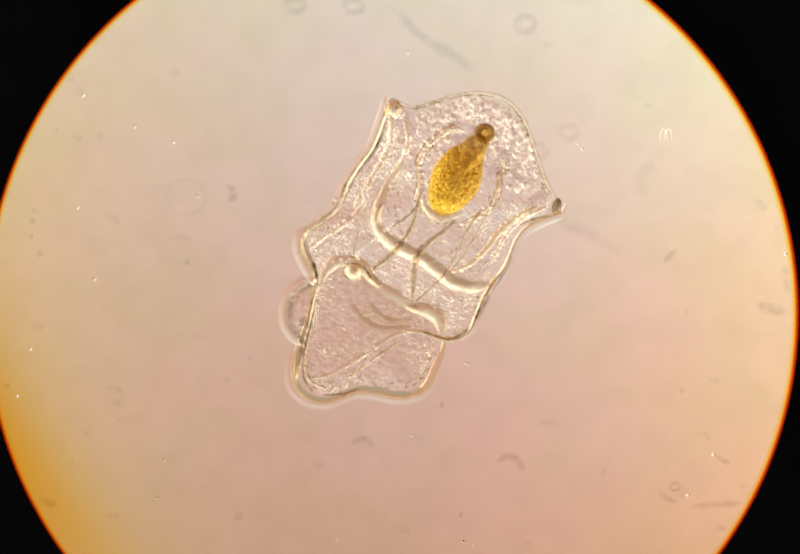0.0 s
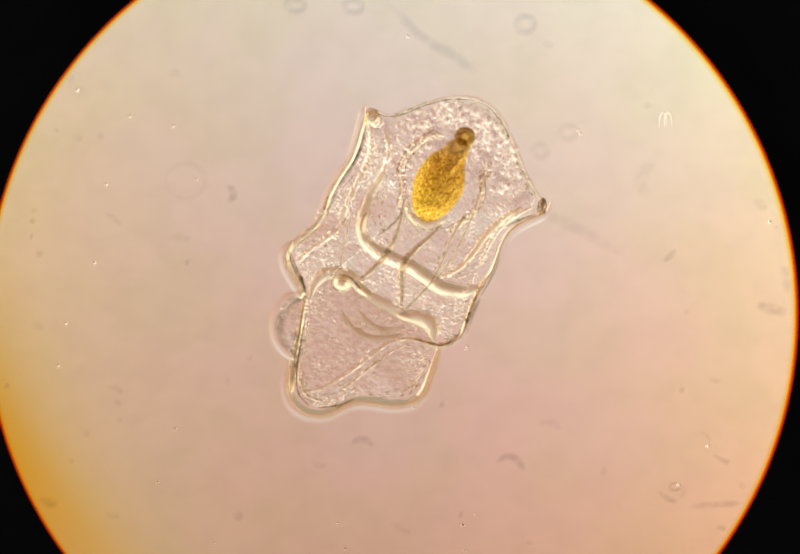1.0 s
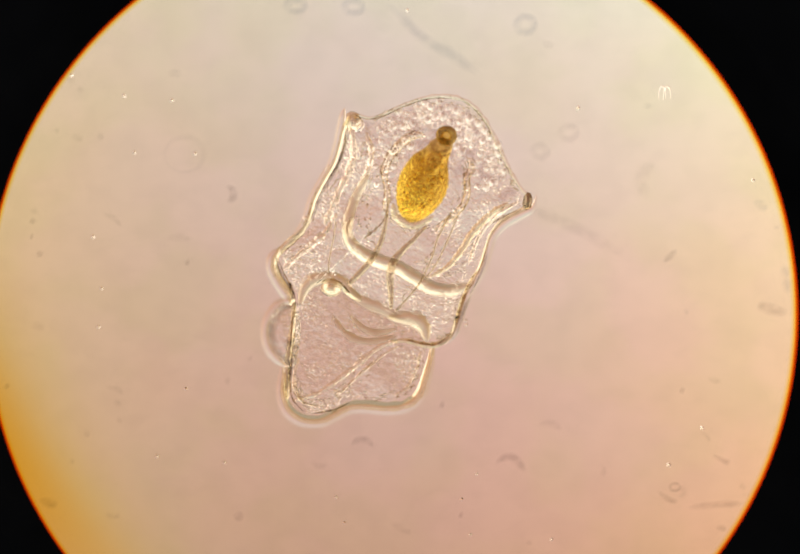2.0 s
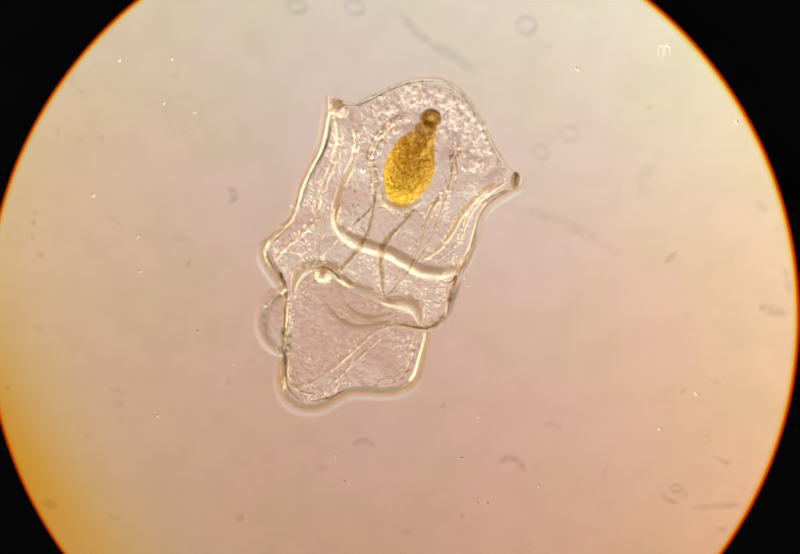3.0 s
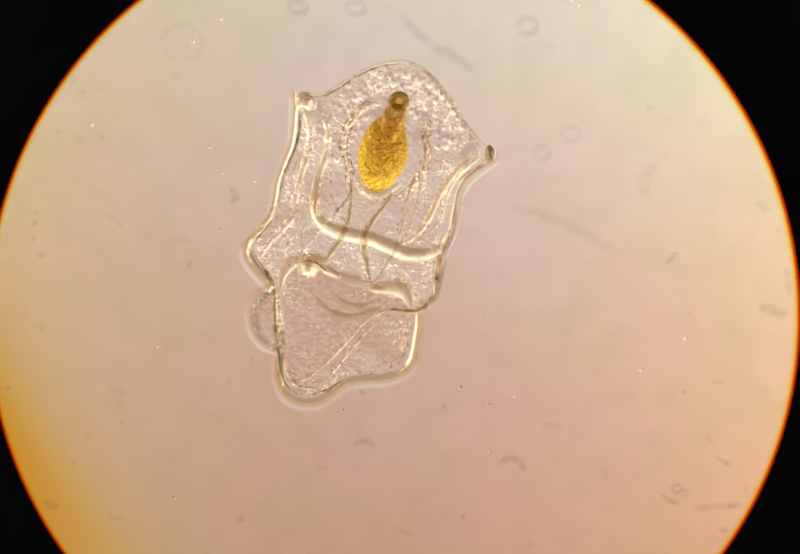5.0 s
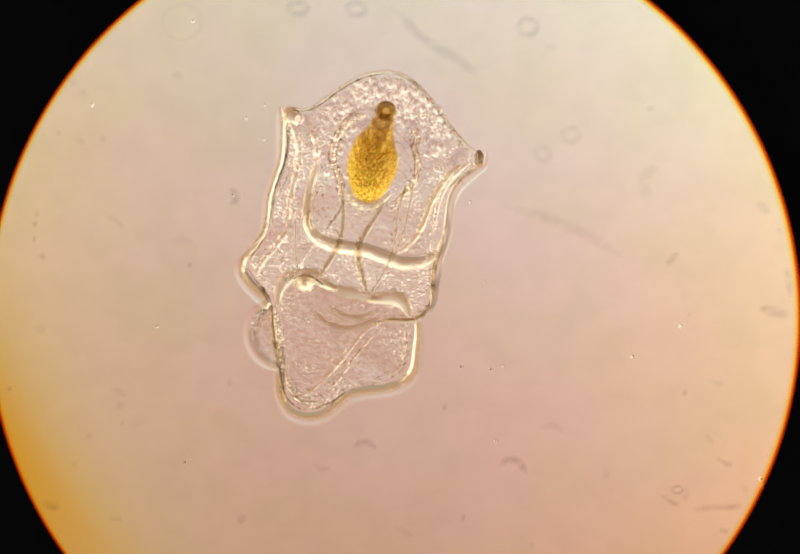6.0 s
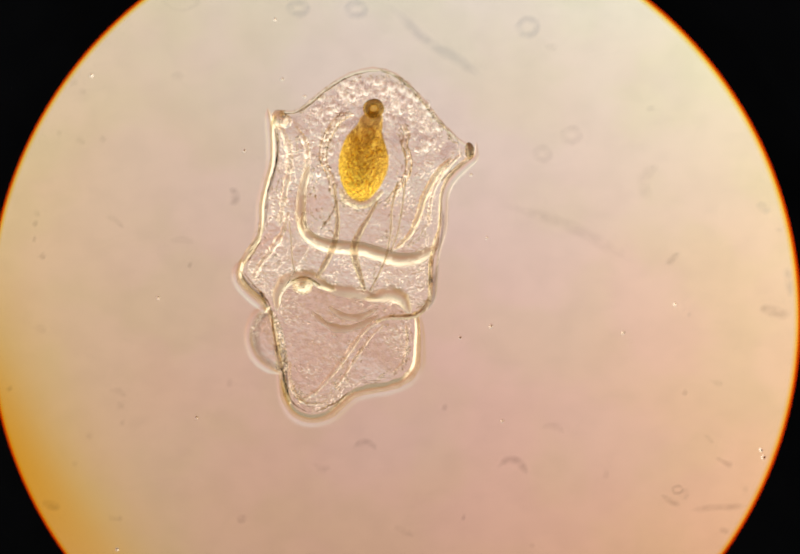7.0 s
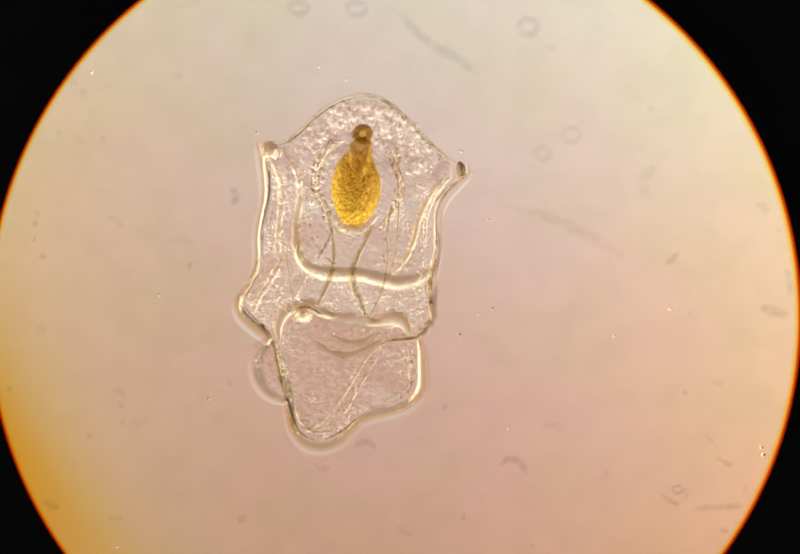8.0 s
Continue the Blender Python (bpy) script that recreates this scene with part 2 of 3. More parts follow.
def spline(points, steps=6, closed=False):
    """Points on a Catmull-Rom curve; a point is (x, y) or (x, y, z)."""
    p = [np.array(tuple(q) + (0.0,) * (3 - len(q)), float) for q in points]
    n = len(p)
    out = []
    for i in range(n if closed else n - 1):
        if closed:
            a, b, c, d = p[i - 1], p[i], p[(i + 1) % n], p[(i + 2) % n]
        else:
            a, b, c, d = p[max(i - 1, 0)], p[i], p[i + 1], p[min(i + 2, n - 1)]
        for k in range(steps):
            t = k / steps
            out.append(0.5 * (2 * b + (c - a) * t + (2 * a - 5 * b + 4 * c - d) * t * t + (3 * b - a - 3 * c + d) * t ** 3))
    if not closed:
        out.append(p[-1])
    return out


def with_rim(me, us):
    """Gives each vertex its u: 0 in the middle of a part, 1 at its rim."""
    uv = me.uv_layers.new(name="UVMap")
    for loop in me.loops:
        uv.data[loop.index].uv = (us[loop.vertex_index], 0.0)
    return me


def tube_mesh(name, points, radius, z=0.0, sides=18, steps=6, closed=False, flat=0.4, wobble=0.0, round_ends=True, lens=True, melt=0.0):
    """A tube round a curve. radius: one number, or numbers spread evenly along it.
    lens: a section that thins out to both sides, as soft tissue does between glasses; else oval.
    melt: the share of its length over which each end thins out."""
    line = spline(points, steps, closed)
    n = len(line)
    radii = list(radius) if isinstance(radius, (list, tuple)) else [radius, radius]
    rs = np.interp(np.linspace(0, 1, n), np.linspace(0, 1, len(radii)), radii)
    rings = []
    for i, p in enumerate(line):
        t = (line[(i + 1) % n] - line[i - 1]) if closed else line[min(i + 1, n - 1)] - line[max(i - 1, 0)]
        t = t / (np.linalg.norm(t) or 1.0)
        r = rs[i] * (1 + wobble * noise.noise(Vector((p[0] * 0.06, p[1] * 0.06, z))))
        rings.append((p, t, r))
    if round_ends and not closed:
        for end in (0, -1):
            p, t, r = rings[end]
            way = t if end else -t
            caps = [(p + way * r * math.sin(a), t, r * math.cos(a)) for a in (0.5, 0.95, 1.3, 1.52)]
            rings = rings + caps if end else caps[::-1] + rings
    verts, faces = [], []
    for p, t, r in rings:
        side = np.array((-t[1], t[0], 0.0))
        side = side / (np.linalg.norm(side) or 1.0)
        up = np.cross(t, side)
        for k in range(sides):
            a = 2 * math.pi * k / sides
            rise = math.sin(a) * (abs(math.sin(a)) ** 3 if lens else 1.0)
            q = p + side * r * math.cos(a) + up * r * flat * rise
            verts.append((q[0], q[1], q[2] + z))
    m = len(rings)
    for i in range(m if closed else m - 1):
        j = (i + 1) % m
        for k in range(sides):
            l = (k + 1) % sides
            faces.append((i * sides + k, i * sides + l, j * sides + l, j * sides + k))
    if not closed:
        faces.append(tuple(range(sides))[::-1])
        faces.append(tuple(range((m - 1) * sides, m * sides)))
    ends = [max(0.0, 1 - min(i, m - 1 - i) / (melt * m)) if melt else 0.0 for i in range(m)]
    return with_rim(mesh_of(name, verts, faces), [min(1.0, math.hypot(math.cos(2 * math.pi * k / sides), e)) for e in ends for k in range(sides)])


def film_mesh(name, points, width, closed=False, steps=6):
    """A low ridge of dirt along a curve; its u runs from 0 on the crest to 1 at the rim."""
    line = spline(points, steps, closed)
    n = len(line)
    widths = list(width) if isinstance(width, (list, tuple)) else [width, width]
    ws = np.interp(np.linspace(0, 1, n), np.linspace(0, 1, len(widths)), widths)
    across = (-1, -0.7, -0.35, 0, 0.35, 0.7, 1)
    verts, faces, us = [], [], []
    for i, p in enumerate(line):
        t = (line[(i + 1) % n] - line[i - 1]) if closed else line[min(i + 1, n - 1)] - line[max(i - 1, 0)]
        t = t / (np.linalg.norm(t) or 1.0)
        end = 0.0 if closed else max(0.0, 1 - min(i, n - 1 - i) / (0.3 * n))
        for a in across:
            q = p + np.array((-t[1], t[0], 0)) * ws[i] * a
            verts.append((q[0], q[1], 4 + 8 * (1 - a * a)))
            us.append(min(1.0, math.sqrt(a * a + end * end)))
    m = len(across)
    for i in range(n if closed else n - 1):
        j = (i + 1) % n
        faces += [(i * m + k, i * m + k + 1, j * m + k + 1, j * m + k) for k in range(m - 1)]
    return with_rim(mesh_of(name, verts, faces), us)


def rim_mesh(name, outer, inner, shift, sides=256):
    """A tapered ring between two circles, the inner one shifted; u runs outwards from 0 to 1."""
    verts, faces, us = [], [], []
    for u in (0.0, 0.5, 1.0):
        for k in range(sides):
            a = 2 * math.pi * k / sides
            r = inner + (outer - inner) * u
            verts.append((r * math.cos(a) + shift[0] * (1 - u), r * math.sin(a) + shift[1] * (1 - u), 2 + 6 * u))
            us.append(u)
    for i in range(2):
        for k in range(sides):
            l = (k + 1) % sides
            faces.append((i * sides + k, i * sides + l, (i + 1) * sides + l, (i + 1) * sides + k))
    return with_rim(mesh_of(name, verts, faces), us)


def pillow_mesh(name, outline, centre, top, bottom, rings=14, steps=5, wave=0.0, z=0.0):
    """A closed, cushion-shaped body over an outline that is seen whole from its centre."""
    edge = spline(outline, steps, True)
    n = len(edge)
    c = np.array((*centre, 0.0))
    verts, faces = [], []
    for side, height in ((1, top), (-1, bottom)):
        for i in range(rings + 1 if side == 1 else rings):
            s = math.sin(0.5 * math.pi * i / rings)
            for e in edge:
                q = c + (e - c) * max(s, 0.002)
                h = height * max(1 - s * s, 0.0)
                if wave:
                    h *= 1 + wave * noise.noise(Vector((q[0] * 0.018, q[1] * 0.018, side * 3.0 + z)))
                verts.append((q[0], q[1], z + side * h))
    top_rows = [[i * n + k for k in range(n)] for i in range(rings + 1)]
    base = (rings + 1) * n
    low_rows = [[base + i * n + k for k in range(n)] for i in range(rings)] + [top_rows[-1]]
    for rows, flip in ((top_rows, False), (low_rows, True)):
        first = tuple(rows[0])
        faces.append(first[::-1] if flip else first)
        for i in range(rings):
            for k in range(n):
                l = (k + 1) % n
                f = (rows[i][k], rows[i + 1][k], rows[i + 1][l], rows[i][l])
                faces.append(f[::-1] if flip else f)
    me = mesh_of(name, verts, faces)
    bm = bmesh.new()
    bm.from_mesh(me)
    bmesh.ops.recalc_face_normals(bm, faces=bm.faces)
    bm.to_mesh(me)
    bm.free()
    return with_rim(me, [math.sin(0.5 * math.pi * i / rings) for i in list(range(rings + 1)) + list(range(rings)) for _ in edge])


def blob_mesh(name, radii, seed=0, rough=0.12, level=3, lens=False):
    """An egg-shaped lump with an uneven surface."""
    bm = bmesh.new()
    bmesh.ops.create_icosphere(bm, subdivisions=level, radius=1.0)
    for v in bm.verts:
        k = 1 + rough * noise.noise(v.co * 1.7 + Vector((seed * 7.1, seed, 0)))
        rise = v.co.z * (abs(v.co.z) ** 3 if lens else 1.0)
        v.co = Vector((v.co.x * radii[0] * k, v.co.y * radii[1] * k, rise * radii[2] * k)) * UM
    me = bpy.data.meshes.new(name)
    bm.to_mesh(me)
    bm.free()
    me.polygons.foreach_set("use_smooth", [True] * len(me.polygons))
    return me


def lathe_mesh(name, profile, sides=192):
    """A ring turned from a profile of (radius, z)."""
    verts = [(r * math.cos(2 * math.pi * k / sides), r * math.sin(2 * math.pi * k / sides), z) for r, z in profile for k in range(sides)]
    faces = []
    m = len(profile)
    for i in range(m):
        j = (i + 1) % m
        for k in range(sides):
            l = (k + 1) % sides
            faces.append((i * sides + k, i * sides + l, j * sides + l, j * sides + k))
    return mesh_of(name, verts, faces, False)


def slab_mesh(name, w, d, z0, z1, bevel=20):
    bm = bmesh.new()
    bmesh.ops.create_cube(bm, size=1.0)
    for v in bm.verts:
        v.co = Vector((v.co.x * w, v.co.y * d, (z0 + z1) / 2 + v.co.z * (z1 - z0))) * UM
    bmesh.ops.bevel(bm, geom=bm.edges[:], offset=bevel * UM, segments=2, affect="EDGES")
    me = bpy.data.meshes.new(name)
    bm.to_mesh(me)
    bm.free()
    return me


# ------------------------------------------------------------ the microscope
def microscope():
    z = LAMP_Z
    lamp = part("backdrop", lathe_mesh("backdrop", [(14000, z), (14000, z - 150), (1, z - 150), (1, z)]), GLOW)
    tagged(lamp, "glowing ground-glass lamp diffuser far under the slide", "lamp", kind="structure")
    plate = part("ground", slab_mesh("ground", 6000, 4500, -1110, -110, 40), GLASS)
    tagged(plate, "clear glass microscope slide under the larva", "glass slide", kind="structure")
    # the stop lies above the slide, where the cone of view is narrower
    height = 2000
    k = 1 - height / CAMERA_Z
    r = 913.8 * k
    stop = new("field_stop")
    stop.location = (-18.5 * k * UM, -82.7 * k * UM, height * UM)
    tagged(stop, "round black field stop with a thin amber edge", "field stop")
    part("stop_plate", lathe_mesh("stop_plate", [(r + 1, 10), (r + 60, 60), (1150, 60), (1150, -40), (r + 60, -40)], 256), BLACK, stop)
    part("stop_edge", rim_mesh("stop_edge", r + 3, r - 12, (-1.8, -1.8)), AMBER, stop, "thin amber lens fringe painted on a rim")
    for a in (40, 160, 280):
        c, d = 1100 * math.cos(radians(a)), 1100 * math.sin(radians(a))
        part("stop_post", tube_mesh("stop_post", [(c, d, -height - 106), (c + 0.5, d, -1000), (c, d, -30)], 30, 0, 16, 3, flat=1.0, round_ends=False, lens=False), BLACK, stop)


# ------------------------------------------------------------ the larva
def larva():
    body = new("starfish_larva")
    tagged(body, "transparent starfish larva with an amber stomach, drifting in water", "larva")
    skin = part("body_wall", pillow_mesh("body_wall", [(-126, 312), (-111, 325), (-80, 320), (-52, 329), (-11, 355), (29, 375), (63, 386), (98, 389), (132, 383), (161, 366), (190, 335), (224, 281), (253, 235), (281, 201), (304, 180), (299, 160), (262, 137), (227, 100), (215, 65), (210, 20), (191, -26), (177, -67), (169, -118), (149, -156), (109, -161), (69, -145), (29, -124), (-17, -104), (-69, -84), (-112, -63), (-155, -69), (-186, -99), (-224, -78), (-252, -32), (-235, 8), (-207, 42), (-188, 77), (-177, 134), (-155, 188), (-138, 243), (-131, 289)], (-6, 117), 10, 19, wave=0.5, z=8), SKIN, body)
    hood = part("hood", pillow_mesh("hood", [(-195, -113), (-197, -170), (-197, -227), (-195, -279), (-189, -321), (-172, -351), (-141, -366), (-105, -363), (-75, -342), (-44, -323), (-6, -317), (40, -316), (78, -305), (99, -282), (109, -245), (117, -204), (123, -172), (113, -141), (86, -119), (40, -113), (-11, -96), (-69, -73), (-112, -53), (-155, -55), (-184, -84)], (-46, -216), 7, 12, wave=0.5, z=-72), HOOD, body)
    part("hood_flap", pillow_mesh("hood_flap", [(-195, -108), (-226, -115), (-244, -138), (-250, -172), (-246, -204), (-229, -232), (-203, -255), (-177, -262), (-172, -204), (-177, -147)], (-207, -184), 8, 10, z=-12), HOOD, body)

    def band(name, pts, r, z, mat=BAND, label="", owner=body, **kw):
        return part(name, tube_mesh(name, pts, r, z, **kw), mat, owner, label)

    # grains too small to count are joined, one mesh for each tissue
    ball = bmesh.new()
    bmesh.ops.create_icosphere(ball, subdivisions=2, radius=1.0)
    unit = [tuple(v.co) for v in ball.verts]
    cells = [tuple(v.index for v in f.verts) for f in ball.faces]
    ball.free()
    rng = random.Random(5)

    def pellets(owner, name, mat, label, places):
        verts, faces = [], []
        for x, y, z, r in places:
            k, wide = len(verts), rng.uniform(0.8, 1.5)
            verts += [(x + r * a * wide, y + r * b, z + 0.5 * r * c * abs(c)) for a, b, c in unit]
            faces += [tuple(i + k for i in f) for f in cells]
        tagged(part(name, mesh_of(name, verts, faces), mat, owner, label), kind="stuff")

    def granules(owner, count, depth, inside):
        places = []
        while len(places) < count:
            x, y = rng.uniform(-250, 310), rng.uniform(-365, 390)
            if inside(x, y):
                places.append((x, y, depth + rng.uniform(-4, 4), rng.uniform(1.6, 4.4)))
        pellets(owner, "grain", GRAIN, "fine clear granules", places)

    # the ciliated band runs round all edges
    left = band("ciliated_band", [(-186, -325, -84), (-192, -279, -78), (-195, -227, -66), (-194, -170, -46), (-196, -130, -30), (-209, -95, -14), (-232, -67, -4), (-250, -41), (-251, -18), (-238, 6), (-217, 29), (-198, 51), (-187, 80), (-180, 123), (-163, 169), (-146, 209), (-138, 249), (-133, 287), (-124, 312)], [6, 7, 7, 8, 9, 10, 8, 7, 6, 6, 6], 30, wobble=0.3, flat=0.23, melt=0.05)
    band("ciliated_band", [(-124, 312), (-111, 324), (-80, 320), (-48, 332), (-11, 355), (29, 375), (63, 386), (98, 389), (132, 383), (161, 366), (190, 335), (224, 281), (253, 235), (281, 201), (299, 188)], [3, 3, 4, 5, 6, 6, 6, 5, 4], 28, CAVITY, wobble=0.7, flat=0.18)
    right = band("ciliated_band", [(301, 165), (281, 152), (258, 137), (235, 115), (221, 88), (214, 54), (206, 14), (188, -24), (177, -61), (170, -101, -4), (163, -138, -12), (147, -160, -24), (121, -172, -38), (92, -171, -50), (63, -168, -58), (40, -172, -64)], [6, 6, 5, 4, 4, 5, 6, 6, 7, 8, 7, 5], 32, wobble=0.3, flat=0.23)
    rim = band("ciliated_band", [(-198, -277), (-195, -317), (-177, -352), (-144, -370), (-105, -368), (-73, -349), (-41, -329), (-3, -323), (43, -322), (84, -311), (108, -287), (118, -248), (125, -204), (127, -175)], [7, 9, 10, 11, 11, 11, 12, 12, 12, 11, 8, 6], -56, wobble=0.25, flat=0.31, melt=0.1)
    # the flap's dark inner edge is the same painted shade
    edge = band("ciliated_band", [(-189, -115), (-219, -125), (-234, -148), (-240, -176), (-235, -204), (-219, -228), (-188, -250)], [8, 14, 16, 14, 7], -4, SHADE, flat=0.3, melt=0.25)
    # optical halo along the bands, put in as a pale fringe thinning outwards
    def fringe(owner, pts, r, z):
        band("halo_fringe", pts, [1, 0.8 * r, r, r, r, r, r, r, 0.8 * r, 1], z, FRINGE, owner=owner, flat=0.34 if owner is rim else 0.42)

    fringe(left, [(-136, 335), (-138, 316), (-139, 285), (-142, 249), (-149, 208), (-166, 169), (-183, 125), (-191, 83), (-204, 51), (-229, 22)], 16, 18)
    fringe(left, [(-242, 8), (-259, -18), (-257, -44), (-239, -73), (-217, -98), (-202, -119)], 17, 18)
    fringe(right, [(316, 192), (310, 161), (288, 145), (265, 130), (243, 110), (228, 85), (221, 51), (213, 11), (195, -28), (183, -63), (176, -102), (169, -140), (151, -166)], 17, 18)
    fringe(rim, [(-204, -230), (-204, -280), (-199, -326), (-181, -360), (-146, -378), (-102, -375), (-70, -356), (-39, -337), (-1, -331), (45, -330), (88, -318), (115, -291), (125, -249), (132, -204), (134, -171)], 20, -96)
    fringe(edge, [(-193, -105), (-224, -115), (-246, -144), (-253, -176), (-246, -209), (-227, -236), (-195, -259)], 19, -10)
    band("hood_fold", [(40, -172), (9, -188), (-23, -218), (-57, -254), (-92, -287), (-126, -313), (-158, -325)], [6, 7, 8, 8, 6], -34, SAC, owner=hood, wobble=0.6, flat=0.35)
    band("hood_fold", [(48, -184), (21, -204), (-11, -236), (-44, -273), (-69, -302)], [3, 4, 5, 4], -40, SAC, owner=hood, wobble=0.6, flat=0.35)
    band("hood_crease", [(-172, -239), (-177, -273), (-170, -308), (-149, -333), (-115, -340)], [3, 5, 6, 5, 3], -44, SAC, owner=hood, wobble=0.6, flat=0.35)
    band("hood_crease", [(100, -193), (98, -222), (90, -250), (78, -276), (58, -292)], [3, 4, 4, 4, 3], -44, SAC, owner=hood, wobble=0.6, flat=0.35)

    # shade where the skin turns over, painted as an olive absorbing film
    for owner, pts, r, z in (
            (left, [(-200, -193), (-194, -218), (-188, -250), (-187, -279), (-193, -308)], 10, -60), (left, [(-250, -18), (-243, -37), (-227, -59), (-211, -79), (-201, -101)], 6, 20), (left, [(-121, 274), (-129, 228), (-144, 187), (-163, 147), (-175, 100), (-196, 54), (-225, 19)], 5.5, 20), (right, [(302, 159), (262, 141), (235, 111), (220, 76), (217, 30), (207, -10), (193, -45)], 5, 20), (right, [(192, -51), (180, -91), (169, -132), (155, -153), (138, -167)], 6, -10)):
        band("fold_shade", pts, [0.6 * r, r, r, r, 0.6 * r], z, SHADE, "olive film painting the shade along a skin fold", owner, wobble=0.4, flat=0.3, melt=0.2)

    # gut
    band("transverse_band", [(-93, 84), (-98, 62), (-84, 36), (-52, 14), (-11, 3), (29, -7), (69, -25), (103, -41), (147, -44), (182, -31)], [12, 15, 17, 19, 20, 20, 20, 20, 19, 15], 2, TUBE, flat=0.38, melt=0.16)
    band("transverse_limb", [(-66, 190), (-80, 160), (-92, 122), (-98, 84), (-97, 58)], [9, 13, 15, 16, 14], 0, TUBE, flat=0.26, melt=0.3)
    band("mouth_fold", [(-182, -108), (-176, -78), (-156, -54), (-126, -45), (-97, -51), (-75, -69), (-55, -83)], [10, 15, 20, 21, 20, 18, 14], -34, TUBE, flat=0.36, melt=0.2)
    band("mouth_fold", [(-69, -73), (-40, -90), (0, -101), (40, -117)], [16, 18, 19, 18], -40, TUBE, flat=0.24, melt=0.45)
    band("lip", [(29, -119), (54, -116), (80, -116), (101, -130), (110, -155)], [14, 20, 25, 21, 14], -40, TUBE, flat=0.36, melt=0.25)
    part("lip_knob", blob_mesh("lip_knob", (24, 23, 10), 1, 0.06, 3, True), BAND, body).location = [v * UM for v in (*(-117, -67), -24)]
    band("gullet_wall", [(-14, 146), (-14, 106), (-16, 69), (-24, 34), (-41, -3), (-63, -34), (-79, -53)], [3, 5, 7, 9, 9, 6], 20, DUCT)
    band("gullet_wall", [(76, 92), (53, 61), (30, 32), (14, 7), (9, -23), (14, -57), (20, -96)], [3, 6, 9, 11, 11, 9, 5], 20, DUCT)
    band("gullet_thread", [(129, 129), (107, 73), (98, 25), (80, -30), (58, -67), (32, -103)], [3, 3, 3, 3], 14, DUCT, wobble=0.4)
    band("gullet_thread", [(147, 134), (132, 77), (113, 20), (92, -21)], [2.5, 2.5, 2.5], 12, DUCT, wobble=0.4)
    band("gullet_thread", [(-125, 77), (-127, 37), (-130, -9), (-128, -38)], 2, 12, DUCT)
    band("groove", [(253, 165), (224, 142), (200, 115), (179, 83), (161, 44), (136, 8), (103, -16)], [5, 9, 10, 10, 9, 7, 4], -8, BAND, flat=0.32, melt=0.2)
    band("groove", [(278, 172), (247, 150), (221, 124), (203, 94), (192, 63), (183, 23)], [4, 7, 6, 6, 4], 2, SAC, flat=0.45, melt=0.2)
    band("groove", [(-224, -34), (-195, 0), (-170, 25), (-145, 54), (-126, 94)], [6, 9, 9, 8, 5], -6, SAC, wobble=0.5, flat=0.35, melt=0.2)
    band("groove", [(-112, 284), (-103, 243), (-107, 197), (-122, 157), (-135, 117), (-146, 77)], [8, 11, 11, 10, 7], -6, SAC, wobble=0.5, flat=0.35, melt=0.2)
    band("groove", [(-80, 284), (-63, 243), (-66, 203), (-80, 172)], [6, 8, 8, 6], -8, SAC, wobble=0.5, flat=0.35, melt=0.2)
    right_cavity = [(158, 255), (164, 233), (156, 210), (161, 180), (156, 153), (141, 129), (123, 111), (100, 90)]
    left_cavity = [(48, 296), (22, 292), (0, 270), (-16, 249), (-26, 225), (-30, 202), (-23, 177), (-17, 150), (-20, 122)]
    band("body_cavity", right_cavity, [3, 7, 9, 7, 9, 8, 9, 4], 2, CAVITY, wobble=0.3, flat=0.27, melt=0.2)
    sac = band("body_cavity", left_cavity, [5, 14, 14, 9, 6, 7, 6, 7, 4], 0, CAVITY, wobble=0.2, flat=0.27, melt=0.12)
    beads = []
    for line, count in ((left_cavity, 60), (right_cavity, 45)):
        path = spline(line, 8)
        for _ in range(count):
            p = rng.choice(path)
            beads.append((p[0] + rng.gauss(0, 7), p[1] + rng.gauss(0, 5), rng.uniform(9, 16), rng.uniform(1.6, 4.2)))
    pellets(sac, "granule", BEAD, "clear granules", beads)
    part("cavity_bead", blob_mesh("cavity_bead", (6, 6, 5), 4, 0.1), BEAD, sac).location = [v * UM for v in (*(-45, 173), 14)]
    # dark seams where the walls are seen edge on
    seams = [[(x - 7, y + 5) for x, y in left_cavity], [(x + 7, y - 4) for x, y in left_cavity],
             [(x + 6, y) for x, y in right_cavity], [(x - 6, y + 2) for x, y in right_cavity],
             [(-11, 115), (-23, 88), (-39, 69), (-57, 51)], [(-128, 292), (-128, 243), (-138, 208), (-151, 180), (-166, 150), (-178, 122), (-186, 87)],
             [(-241, -25), (-227, -49), (-207, -79), (-195, -108), (-196, -158), (-194, -216)], [(216, 83), (212, 29), (199, -16), (181, -55), (175, -92), (169, -124)],
             [(-232, 0), (-212, 23), (-194, 46)], [(224, 117), (247, 134), (272, 150)],
             [(-187, -170), (-188, -222), (-187, -273), (-177, -324), (-149, -351)], [(-126, -354), (-80, -340), (-48, -321)],
             [(-108, 322), (-80, 317), (-48, 328), (-11, 351), (29, 371), (63, 382), (98, 385)], [(98, 388), (132, 382), (161, 364), (190, 333), (224, 279), (253, 233), (281, 199)],
             [(-142, -57), (-120, -50), (-98, -56), (-76, -74)], [(70, -166), (104, -170), (130, -168), (150, -154)]]
    for line in seams:
        band("seam", line, [0.6, 1.8, 2.2, 1.4, 2.0, 0.6], 6, CREASE if line in seams[:4] else SEAM, wobble=0.9, sides=10)
    band("mouth_crease", [(-105, -133), (-78, -163), (-44, -179), (-2, -177), (37, -163)], [8, 10, 11, 10, 8], -50, TUBE, wobble=0.4, flat=0.16, melt=0.4)
